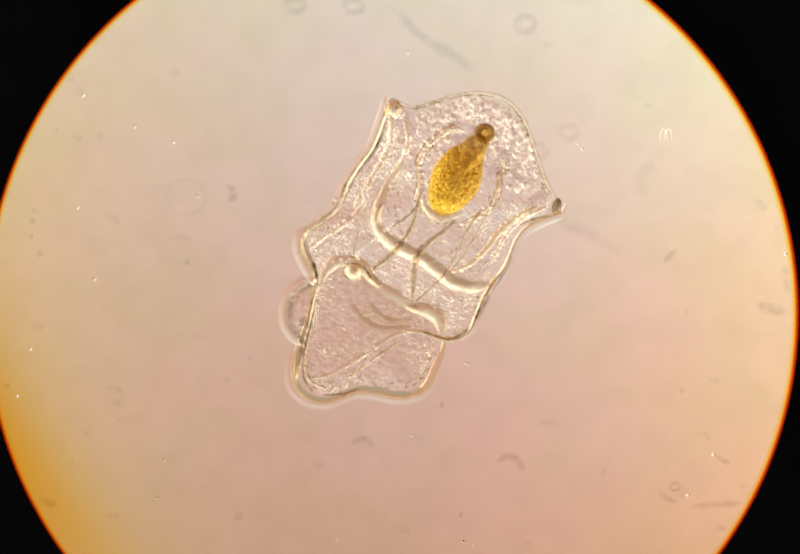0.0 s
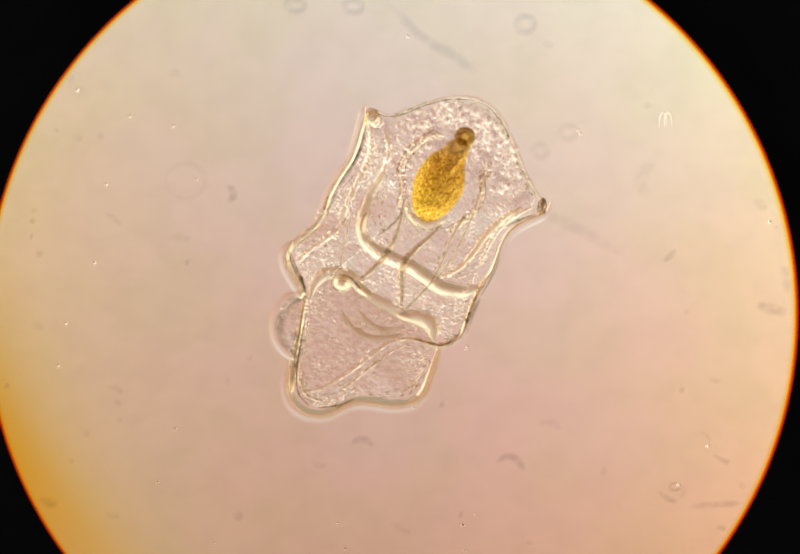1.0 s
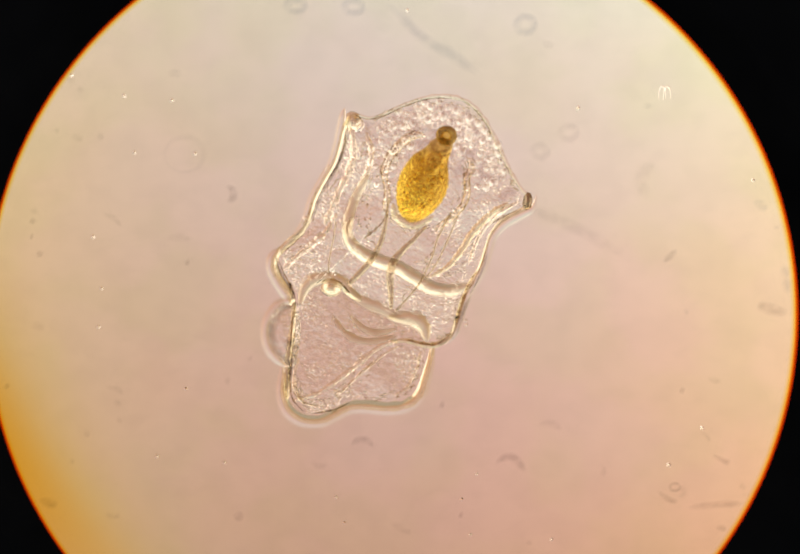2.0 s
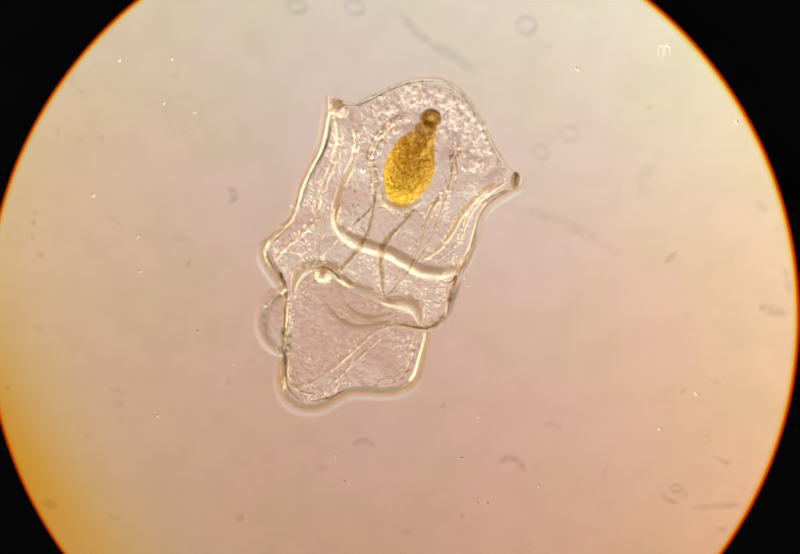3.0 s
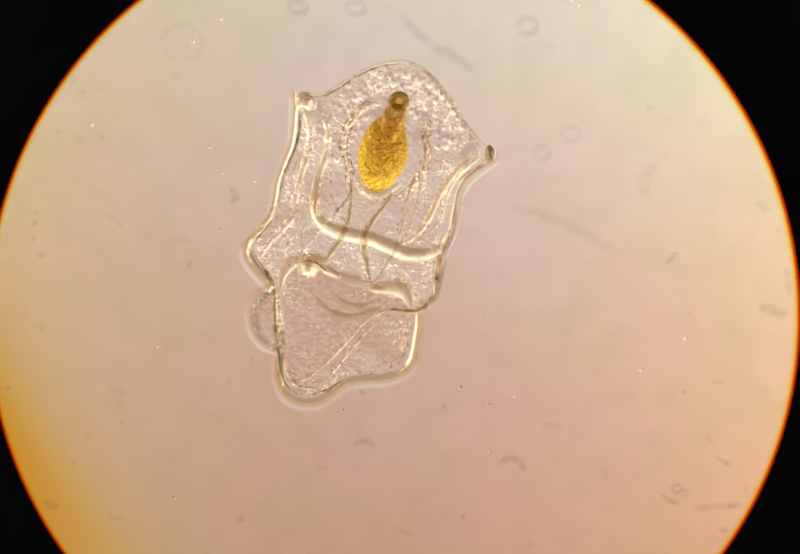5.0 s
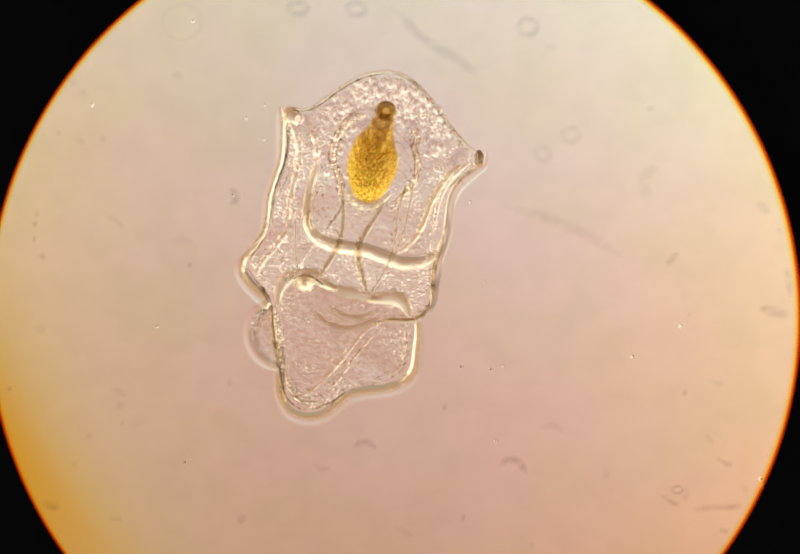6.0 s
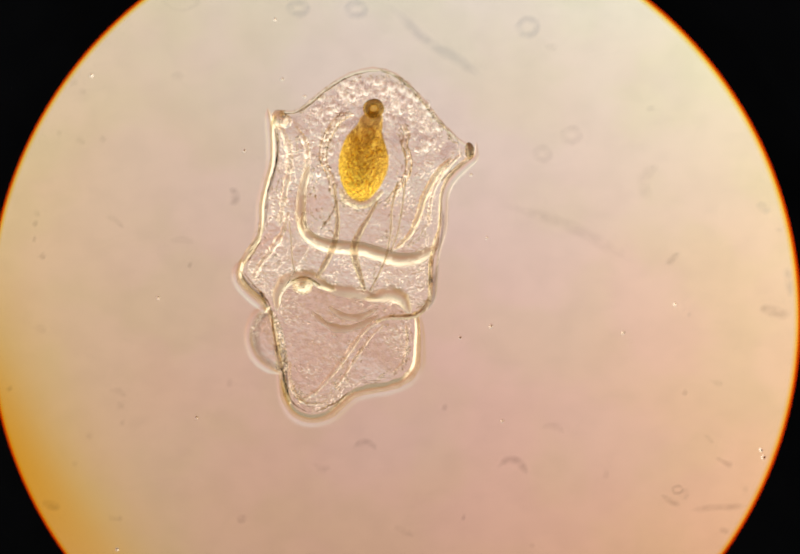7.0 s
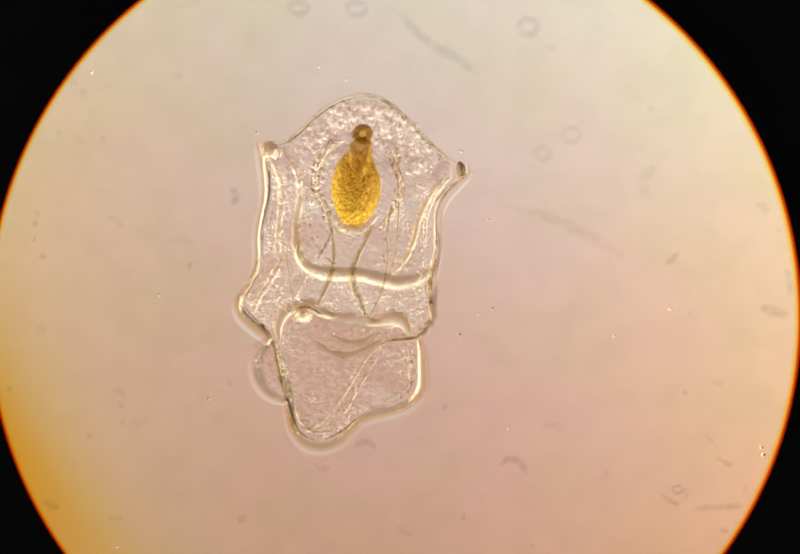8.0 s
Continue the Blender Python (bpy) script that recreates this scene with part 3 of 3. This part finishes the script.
    band("mouth_crease", [(-63, -130), (-34, -152), (0, -158), (35, -147)], [8, 10, 10, 8], -48, TUBE, wobble=0.4, flat=0.16, melt=0.4)

    part("stomach_coat", pillow_mesh("stomach_coat", [(70, 300), (55, 282), (26, 260), (1, 222), (-9, 189), (-9, 154), (-1, 123), (12, 102), (33, 89), (49, 88), (67, 95), (91, 114), (117, 148), (127, 187), (124, 225), (118, 251), (120, 276), (120, 296), (97, 309)], (60, 184), 14, 14, z=-16), SAC, body)
    stomach = part("stomach", pillow_mesh("stomach", [(69, 290), (56, 272), (30, 251), (10, 217), (1, 188), (0, 158), (6, 130), (17, 111), (36, 98), (50, 98), (66, 105), (87, 123), (108, 153), (117, 186), (115, 220), (111, 244), (115, 267), (115, 287), (94, 300)], (60, 184), 12, 12, wave=0.3, z=4), YOLK, body, "granular amber stomach full of food")
    band("stomach_cup", [(-1, 131), (7, 111), (24, 98), (46, 92), (68, 100), (87, 115)], [9, 12, 13, 12, 11, 9], -14, BAND, "pale clear cup under the stomach", flat=0.27, melt=0.35)
    ring = [(16 * math.cos(a), 15 * math.sin(a)) for a in np.linspace(0, 2 * math.pi, 9)[:-1]]
    part("stomach_tip", tube_mesh("stomach_tip", ring, [7.5, 7, 8.5, 8, 7.5], 0, 16, 6, True, 0.6, 0.2, lens=False), SPOT, stomach, "dark brown round tip").location = [v * UM for v in (*(99, 301), 16)]
    part("stomach_pore", blob_mesh("stomach_pore", (13, 12, 6), 2, 0.06), PORE, stomach, "bright yellow pore").location = [v * UM for v in (*(99, 301), 10)]
    crumbs = []
    while len(crumbs) < 230:
        u, v = rng.uniform(-1, 1), rng.uniform(-1, 1)
        if u * u + v * v < 0.9 and rng.random() < 0.8 + 0.2 * u:
            crumbs.append((60 + 42 * u + 26 * v, 188 + 80 * v, 30 * math.sqrt(1 - 0.9 * (u * u + v * v)), rng.uniform(1.6, 3.4)))
    pellets(stomach, "food_grain", CRUMB, "pale yellow food grains", crumbs[:70])
    pellets(stomach, "food_grain", CRUST, "dark amber food grains", [(x, y, z + 4, 0.9 * r) for x, y, z, r in crumbs[150:]])
    for at, wide, long, mat in (((-115, 308), 21, 22, PALE_KNOB), ((299, 176), 11, 20, KNOB)):
        part("horn_tip", blob_mesh("horn_tip", (wide, long, 9), 3, 0.12, 3, True), mat, body, "brownish rounded horn tip").location = [v * UM for v in (*at, -2)]
    part("horn_bead", blob_mesh("horn_bead", (14, 15, 6), 6, 0.12, 3), BEAD, body).location = [v * UM for v in (*(-100, 301), -2)]

    # clear vesicles under the skin of the dome
    shapes = [blob_mesh("vesicle", (13, 11.5, 7), s, 0.3, 3, True) for s in range(4)]
    for me in shapes:
        me.materials.append(DROP)
    taken = []
    for k in range(95):
        for _ in range(400):
            a, s = rng.uniform(-0.35, 3.0), rng.uniform(0.4, 0.96) ** 0.7
            x, y = 80 + 170 * s * math.cos(a), 190 + 190 * s * math.sin(a)
            if y > 130 + 0.55 * abs(x - 80) and x > -70 and not (abs(x - 75) < 48 and y < 330) and not (abs(x - 158) < 18 and y < 275) and all(math.hypot(x - p, y - q) > 15.5 for p, q in taken):
                break
        else:
            break
        taken.append((x, y))
        v = new("vesicle", shapes[k % 4])
        v.parent = skin
        v.matrix_basis = Matrix.LocRotScale((x * UM, y * UM, rng.uniform(-16, -4) * UM), Euler((0, 0, rng.uniform(0, 3))), (rng.uniform(0.5, 1.15),) * 3)

    granules(skin, 120, -16, lambda x, y: (x + 60) ** 2 / 180 ** 2 + (y + 20) ** 2 / 160 ** 2 < 1 or (x - 70) ** 2 / 170 ** 2 + (y - 160) ** 2 / 205 ** 2 < 1)
    granules(hood, 40, -50, lambda x, y: -185 < x < 110 and -350 + 0.35 * (x + 150) < y < -150)

    def wrinkles(owner, depth, *folds, mat=WISP, reach=12):
        """Short fine creases strewn along a few lines: (line, spread, count) each."""
        verts, faces = [], []
        for line, spread, count in folds:
            path = spline(line, 8)
            for _ in range(count // 2):
                i = rng.randrange(len(path) - 1)
                t = path[i + 1] - path[i]
                a = math.atan2(t[1], t[0]) + rng.gauss(0, 0.3)
                x, y = path[i][0] + rng.gauss(0, 0.6) * spread, path[i][1] + rng.gauss(0, 0.6) * spread
                long, r, bend, z = rng.uniform(0.3 * reach, reach), rng.uniform(0.9, 2.0), rng.uniform(-3, 3), depth + rng.uniform(-4, 6)
                k = len(verts)
                for step in range(5):
                    u = step / 2 - 1
                    cx = x + math.cos(a) * long * u - math.sin(a) * bend * u * u
                    cy = y + math.sin(a) * long * u + math.cos(a) * bend * u * u
                    w = r * (1.02 - u * u) ** 0.5
                    for m in range(6):
                        b = math.pi * m / 3
                        verts.append((cx - math.sin(a) * w * math.cos(b), cy + math.cos(a) * w * math.cos(b), z + 0.7 * w * math.sin(b)))
                faces += [(k + 6 * p + m, k + 6 * p + (m + 1) % 6, k + 6 * p + 6 + (m + 1) % 6, k + 6 * p + 6 + m) for p in range(4) for m in range(6)]
                faces += [tuple(k + m for m in range(5, -1, -1)), tuple(k + 24 + m for m in range(6))]
        tagged(part("creasing", mesh_of("creasing", verts, faces), mat, owner, "fine clear creases" if mat is WISP else "fine dark creases"), kind="stuff")

    wrinkles(skin, -10, ([(-126, 284), (-138, 197), (-161, 140), (-178, 71), (-218, 2)], 20, 60), ([(155, 255), (149, 163), (121, 83), (80, -9), (40, -95)], 15, 80),
             ([(29, 289), (-11, 243), (-52, 174), (-69, 94), (-23, 25)], 15, 80), ([(-23, 123), (40, 77), (115, 111)], 14, 50),
             ([(264, 163), (207, 106), (184, 37), (138, -9)], 14, 60), ([(-80, 316), (29, 367), (103, 378), (172, 344), (230, 258), (276, 195)], 7, 110),
             ([(170, -67), (161, -135), (132, -158)], 8, 40), ([(-241, -32), (-189, -9), (-138, 48), (-103, 186), (-80, 278)], 22, 80))
    wrinkles(hood, -46, ([(-172, -262), (-161, -313), (-115, -328), (-57, -287), (12, -204)], 15, 110), ([(103, -204), (92, -262), (58, -290), (-11, -305)], 8, 50),
             ([(-186, -130), (-186, -204), (-181, -273)], 7, 50))
    wrinkles(skin, 4, *((line, 3.0, 3 * len(line)) for line in seams), mat=CREASE, reach=9)
    wrinkles(skin, 0, ([(29, 289), (-11, 243), (-52, 174), (-69, 94), (-23, 25)], 14, 45), ([(155, 255), (149, 163), (121, 83), (80, -9), (40, -95)], 12, 55), ([(-23, 103), (40, 77), (115, 101)], 8, 16),
             ([(-126, 284), (-138, 197), (-161, 140), (-178, 71), (-218, 2)], 16, 45), ([(-80, 316), (29, 364), (103, 375), (172, 341), (230, 255), (276, 193)], 7, 50), ([(172, -67), (161, -135), (126, -158), (69, -158)], 6, 35), mat=CREASE, reach=7)
    wrinkles(hood, -40, ([(-181, -204), (-181, -273), (-161, -328), (-115, -336), (-57, -287), (12, -204)], 12, 60), ([(103, -204), (92, -262), (58, -298), (-11, -310)], 7, 30), mat=CREASE, reach=7)
    band("skin_fold", [(-123, 295), (-126, 249), (-138, 207), (-156, 172), (-170, 143)], [2, 3, 3, 2.5, 2], -4, DUCT)
    return body


# ------------------------------------------------------------ dust and motes
def dust():
    """Smears on the lamp glass. They lie twice as far off as the slide, so they are twice as large."""
    def smear(pts, width, mat=DIRT, closed=False, label="soft grey smear of dust on the lamp glass"):
        pts = [(2 * x, 2 * y) for x, y in pts]
        cx, cy = sum(p[0] for p in pts) / len(pts), sum(p[1] for p in pts) / len(pts)
        width = [3.5 * w for w in width] if isinstance(width, list) else (2.4 if closed else 3.5) * width
        ob = part("dust_smear", film_mesh("dust_smear", [(x - cx, y - cy) for x, y in pts], width, closed), mat)
        ob.location = (cx * UM, cy * UM, LAMP_Z * UM)
        tagged(ob, label, "dust", "dust on the lamp glass")

    smear([(212, -427), (224, -412), (242, -404), (261, -410), (274, -426), (280, -441)], [3, 7, 8, 8, 5])
    smear([(-111, -383), (-102, -371), (-84, -365), (-68, -372), (-59, -386)], [3, 7, 7, 4])
    smear([(308, -336), (328, -328), (351, -334), (363, -347)], [4, 8, 5], FAINT)
    smear([(580, -481), (593, -492), (610, -502), (626, -505)], [4, 6, 5])
    smear([(608, -468), (621, -464), (629, -472), (622, -479), (610, -478)], 5, DIRT, True)
    smear([(629, -467), (638, -481), (631, -497)], [4, 7, 4], FAINT)
    smear([(644, -518), (675, -515), (709, -511), (742, -510), (782, -507)], [5, 7, 6, 7, 6])
    smear([(799, -63), (828, -70), (874, -82)], [7, 11, 10])
    smear([(792, 171), (810, 163), (828, 150)], [6, 10, 8], BLUISH)
    smear([(861, 32), (868, -2), (871, -42)], [7, 9, 7], BLUISH)
    smear([(579, 256), (556, 245), (543, 222), (546, 193), (561, 173)], [8, 13, 13, 10], FAINT)
    smear([(590, 33), (606, 47), (624, 63)], [4, 7, 4])
    smear([(363, 331), (383, 340), (397, 325), (383, 310), (366, 316)], 11, FAINT, True)
    smear([(301, 290), (317, 297), (331, 282), (319, 270), (303, 274)], 11, FAINT, True)
    smear([(262, 572), (280, 587), (301, 575), (294, 554), (271, 552)], 11, BLUISH, True)
    smear([(319, 518), (333, 525), (347, 515)], 7, FAINT)
    smear([(-124, 612), (-106, 623), (-87, 614), (-90, 598), (-115, 596)], 11, BLUISH, True)
    smear([(-255, 614), (-236, 623), (-216, 614), (-223, 600), (-246, 600)], 11, BLUISH, True)
    smear([(-39, 623), (1, 589), (36, 552), (76, 522), (116, 501), (156, 472), (200, 449)], [7, 11, 10, 12, 11, 7], BLUISH)
    smear([(196, 181), (259, 158), (340, 135), (420, 98), (472, 67), (506, 47)], [7, 10, 12, 12, 9], FAINT)
    smear([(-393, 208), (-378, 196), (-377, 178), (-393, 170)], [5, 9, 6])
    smear([(-523, 451), (-507, 460), (-491, 451)], 8, FAINT)
    smear([(-527, 84), (-498, 91), (-466, 84)], [5, 8, 5], FAINT)
    smear([(-484, 36), (-473, 31)], 6)
    smear([(-833, 130), (-820, 123)], 6)
    smear([(-833, 93), (-824, 91)], 6)
    smear([(-817, 59), (-804, 47)], 6)
    smear([(-670, 143), (-642, 132), (-627, 113)], [4, 6, 4], FAINT)
    smear([(-665, -249), (-636, -251), (-622, -266)], [4, 6, 4], FAINT)
    smear([(-374, -545), (-363, -538), (-349, -534)], [6, 9, 5])
    smear([(-814, -499), (-791, -507), (-768, -513)], [5, 9, 8])
    smear([(131, -533), (142, -536)], 6)
    smear([(87, -284), (101, -289)], 7)
    smear([(-96, -247), (-83, -261)], 6)
    smear([(701, -398), (723, -410), (744, -419)], [3, 5, 8])
    smear([(627, -251), (641, -256)], 6)
    smear([(673, -347), (690, -357), (698, -371)], [4, 5, 4], FAINT)
    smear([(449, -435), (466, -439)], 8, FAINT)
    smear([(709, -561), (736, -566)], 6)
    smear([(556, 394), (558, 377)], 8, FAINT)
    smear([(-397, -232), (-381, -232)], 7, FAINT)
    smear([(-343, -180), (-332, -185)], 6, FAINT)
    smear([(-638, -318), (-624, -325)], 6, FAINT)
    smear([(-889, -240), (-879, -249)], 6)
    smear([(638, -77), (650, -79)], 5, FAINT)
    smear([(-642, -534), (-629, -538)], 6, FAINT)
    smear([(845, 118), (847, 107)], 6, FAINT)
    smear([(-739, 319), (-711, 308)], 7, FAINT)
    smear([(-751, 440), (-728, 449)], 6, FAINT)
    smear([(690, -224), (707, -232), (724, -231)], [4, 7, 5], FAINT)
    smear([(-645, -279), (-624, -284)], 7, FAINT)
    smear([(-714, -348), (-696, -355)], 7, FAINT)
    smear([(-682, 323), (-666, 311)], 7, FAINT)
    smear([(-22, -554), (1, -564), (28, -577)], [5, 8, 5], FAINT)
    smear([(-202, -410), (-183, -424), (-160, -419)], [5, 8, 5], FAINT)
    smear([(762, -465), (778, -476)], 6, FAINT)
    smear([(-779, 334), (-765, 327)], 6, FAINT)
    smear([(-745, -410), (-730, -417)], 6, FAINT)
    smear([(-665, -534), (-634, -538)], 6, FAINT)
    smear([(-831, -106), (-797, -114)], 8, FAINT)
    smear([(-831, 155), (-815, 143)], 6, FAINT)
    smear([(-728, 428), (-711, 419)], 6, FAINT)
    smear([(282, -596), (298, -598)], 5, FAINT)


def motes():
    """Specks in the water. Each gives its place at the start, its own drift a second, its radius."""
    made = []

    def mote(x, y, vx, vy, r, dark=False):
        ob = part("dark_speck" if dark else "clear_speck", blob_mesh("speck", (1.35 * r, 1.35 * r, 0.55 * r), len(made), 0.2, 3, True), PALE_RING)
        core = part("core", blob_mesh("core", (0.5 * r, 0.45 * r, 0.4 * r), len(made) + 40, 0.4, 2), DARK_MOTE if dark else MOTE, ob)
        core.location = (0.1 * r * UM, 0.1 * r * UM, 0.7 * r * UM)
        tagged(ob, "tiny dark speck suspended in the water" if dark else "tiny clear speck suspended in the water", "speck", "specks in the water")
        made.append((ob, x, y, vx, vy))

    mote(-460, 183, -0.7, 0.4, 4.6)
    mote(-693, -5, 0, 0.1, 4.6)
    mote(-550, -501, 1.1, -1.1, 5.2)
    mote(18, 508, 1.1, 0.7, 4)
    mote(-602, 340, -10.3, -12.6, 4.6)
    mote(-719, 412, -11.6, -24.8, 4.6)
    mote(-732, 156, 66.4, 16.1, 4)
    mote(-537, -415, 27.2, 34.3, 4, True)
    mote(414, 290, -3.4, -2.3, 4)
    mote(154, -198, -1, 1.8, 4.6)
    mote(875, 52, -35.6, 36.7, 4, True)
    mote(28, -360, 3.4, 26.4, 4.6)
    mote(-514, 305, 0, 0, 4.6)
    mote(404, 302, 1.8, -7, 3.4)
    mote(148, -195, 2.8, -4.9, 3.4)
    mote(167, -608, 5.2, 33.6, 3.4)
    mote(-442, -769, 23.6, 127.3, 4)
    mote(653, -495, -20.1, -13.3, 5.7)
    mote(711, -403, -11.5, -17.2, 4.6)
    mote(-639, -1026, 26.3, 35.2, 4.6, True)
    mote(143, -599, 0, 0, 4.6, True)
    mote(401, -734, -26.9, 22.8, 4)
    mote(-123, -652, 0, 0, 4.6, True)
    mote(-142, -595, 0, 0, 4.6)
    mote(-839, -163, 82.7, 21.4, 4)
    mote(-869, -269, 94.2, 31, 4)
    mote(194, -800, 2.8, 32.6, 4, True)
    mote(133, -636, 15, -21.8, 4.6)
    mote(-635, -1079, 0, 0, 4.6)
    mote(830, -863, 0.1, -1.1, 6.9, True)
    mote(817, -846, 1.2, -1.1, 4.6, True)

    # a drop far out of focus, seen as a faint ring
    arc = [(44 * math.cos(a), 40 * math.sin(a)) for a in np.linspace(0, 2 * math.pi, 13)[:-1]]
    drop = part("blurred_drop", film_mesh("blurred_drop", arc, [11, 13, 8, 6, 7, 11], True), DRIFTING)
    tagged(drop, "faint ring of a drop far out of focus in the water", "drop")
    made.append((drop, -484, 180, -0.7, 0.4))

    fibre = new("clear_fibre")
    tagged(fibre, "short curled clear fibre suspended in the water", "fibre")
    for dx in (0, 11):
        part("strand", tube_mesh("strand", [(dx - 8, -16), (dx - 7, 2), (dx, 14), (dx + 7, 6), (dx + 8, -12)], [0.8, 1.7, 1.7, 0.8], steps=5, flat=0.7), BEAD, fibre)
    made.append((fibre, *(598.1, 322.6), 0, 0))
    return made


microscope()
LARVA = larva()
dust()
MOTES = motes()

# shift of the water as the slide is pushed along
FLOW = [
    (0, 0, -0), (0.3, -0.3, 1.1), (0.6, -0.7, 1.1), (0.8, -0.9, 8), (0.9, -1, 25.3),
    (1, -1.1, 36.7), (1.1, -1.3, 44.8), (1.3, -1.5, 47.1), (1.5, -1.7, 48.2), (1.7, -2.4, 64.5),
    (2.8, -5.8, 171.7), (2.9, -6.1, 181.1), (3, -6.5, 192.9), (3.1, -6.8, 207.8), (3.2, -7.1, 223.9),
    (3.3, -7.4, 236.5), (3.5, -8, 254.8), (3.8, -8.5, 257.1), (4, -8.8, 277.8), (4.2, -9.1, 291.6),
    (4.4, -9.4, 315.7), (4.7, -9.9, 340.3), (5.8, -11.6, 386.4), (6, -11.9, 401.2), (6.2, -12.2, 418.9),
    (6.4, -12.5, 425.7), (6.6, -12.7, 433.6), (6.8, -12.7, 454.1), (6.9, -12.8, 466.7), (7, -12.8, 467.8),
    (7.4, -13, 469.9), (8, -13.2, 474.1),
]

# place (x, y), roll about its long axis and turn of the larva, second by second
DRIFT = [
    (0, 26.1, 52.6, 7.71, -12.89), (0.1, 23.2, 48.9, 7.43, -12.58), (0.2, 20.2, 44.6, 7.16, -12.26),
    (0.3, 17.5, 39.1, 6.89, -11.94), (0.4, 14.6, 32.5, 6.63, -11.62), (0.5, 11.7, 26.0, 6.37, -11.31),
    (0.6, 8.9, 20.8, 6.12, -10.95), (0.7, 5.9, 16.7, 5.87, -10.60), (0.8, 3.0, 16.1, 5.62, -10.25),
    (0.9, 0.3, 27.1, 5.38, -9.90), (1, -2.5, 34.6, 5.14, -9.55), (1.1, -5.4, 35.6, 4.91, -9.21),
    (1.2, -8.2, 31.6, 4.69, -8.89), (1.3, -10.9, 26.2, 4.46, -8.55), (1.4, -13.6, 22.2, 4.25, -8.22),
    (1.5, -16.4, 17.0, 4.03, -7.89), (1.6, -18.9, 16.5, 3.82, -7.65), (1.7, -21.7, 19.0, 3.62, -7.42),
    (2.8, -49.5, 61.3, 1.67, -4.75), (2.9, -51.9, 64.0, 1.52, -4.51), (3, -54.3, 66.6, 1.38, -4.26),
    (3.1, -57.0, 70.9, 1.23, -3.99), (3.2, -59.6, 84.9, 1.10, -3.72), (3.3, -62.1, 90.4, 0.96, -3.45),
    (3.4, -64.8, 91.9, 0.84, -3.17), (3.5, -67.4, 90.7, 0.71, -2.89), (3.6, -69.7, 88.1, 0.59, -2.62),
    (3.7, -72.1, 84.4, 0.48, -2.34), (3.8, -74.5, 79.8, 0.37, -2.07), (3.9, -76.6, 78.0, 0.26, -1.78),
    (4, -78.9, 79.9, 0.16, -1.50), (4.1, -80.8, 80.3, 0.07, -1.16), (4.2, -82.7, 86.3, -0.03, -0.82),
    (4.3, -84.6, 89.3, -0.12, -0.47), (4.4, -86.5, 92.4, -0.20, -0.12), (4.5, -88.4, 97.2, -0.28, 0.24),
    (4.6, -90.1, 98.6, -0.35, 0.54), (4.7, -91.6, 100.0, -0.42, 0.84), (5.8, -107.7, 71.6, -0.92, 4.28),
    (5.9, -109.0, 71.4, -0.93, 4.60), (6, -110.1, 70.8, -0.95, 4.93), (6.1, -111.1, 70.6, -0.96, 5.22),
    (6.2, -112.2, 70.7, -0.97, 5.52), (6.3, -113.1, 69.6, -0.97, 5.83), (6.4, -114.1, 67.4, -0.96, 6.14),
    (6.5, -115.0, 66.3, -0.96, 6.45), (6.6, -116.1, 66.1, -0.95, 6.80), (6.7, -117.2, 68.7, -0.93, 7.15),
    (6.8, -118.3, 71.3, -0.91, 7.50), (6.9, -119.2, 75.7, -0.89, 7.86), (7, -120.1, 72.2, -0.86, 8.21),
    (7.1, -120.8, 67.0, -0.83, 8.57), (7.2, -121.4, 61.3, -0.79, 8.93), (7.3, -122.1, 55.7, -0.75, 9.29),
    (7.4, -122.7, 49.0, -0.71, 9.65), (7.5, -123.2, 42.3, -0.66, 10.02), (7.6, -123.6, 36.4, -0.60, 10.39),
    (7.7, -124.0, 28.8, -0.55, 10.77), (7.8, -124.2, 24.1, -0.49, 11.14), (7.9, -124.5, 18.8, -0.42, 11.53),
    (8, -124.8, 11.8, -0.35, 11.90),
]


def motions():
    walk(LARVA, [(t, pose(x * UM, y * UM, 0, 0, roll, turn)) for t, x, y, roll, turn in DRIFT])
    for ob, x, y, vx, vy in MOTES:
        walk(ob, [(t, pose((x + fx + vx * t) * UM, (y + fy + vy * t) * UM, -60 * UM)) for t, fx, fy in FLOW])


motions()
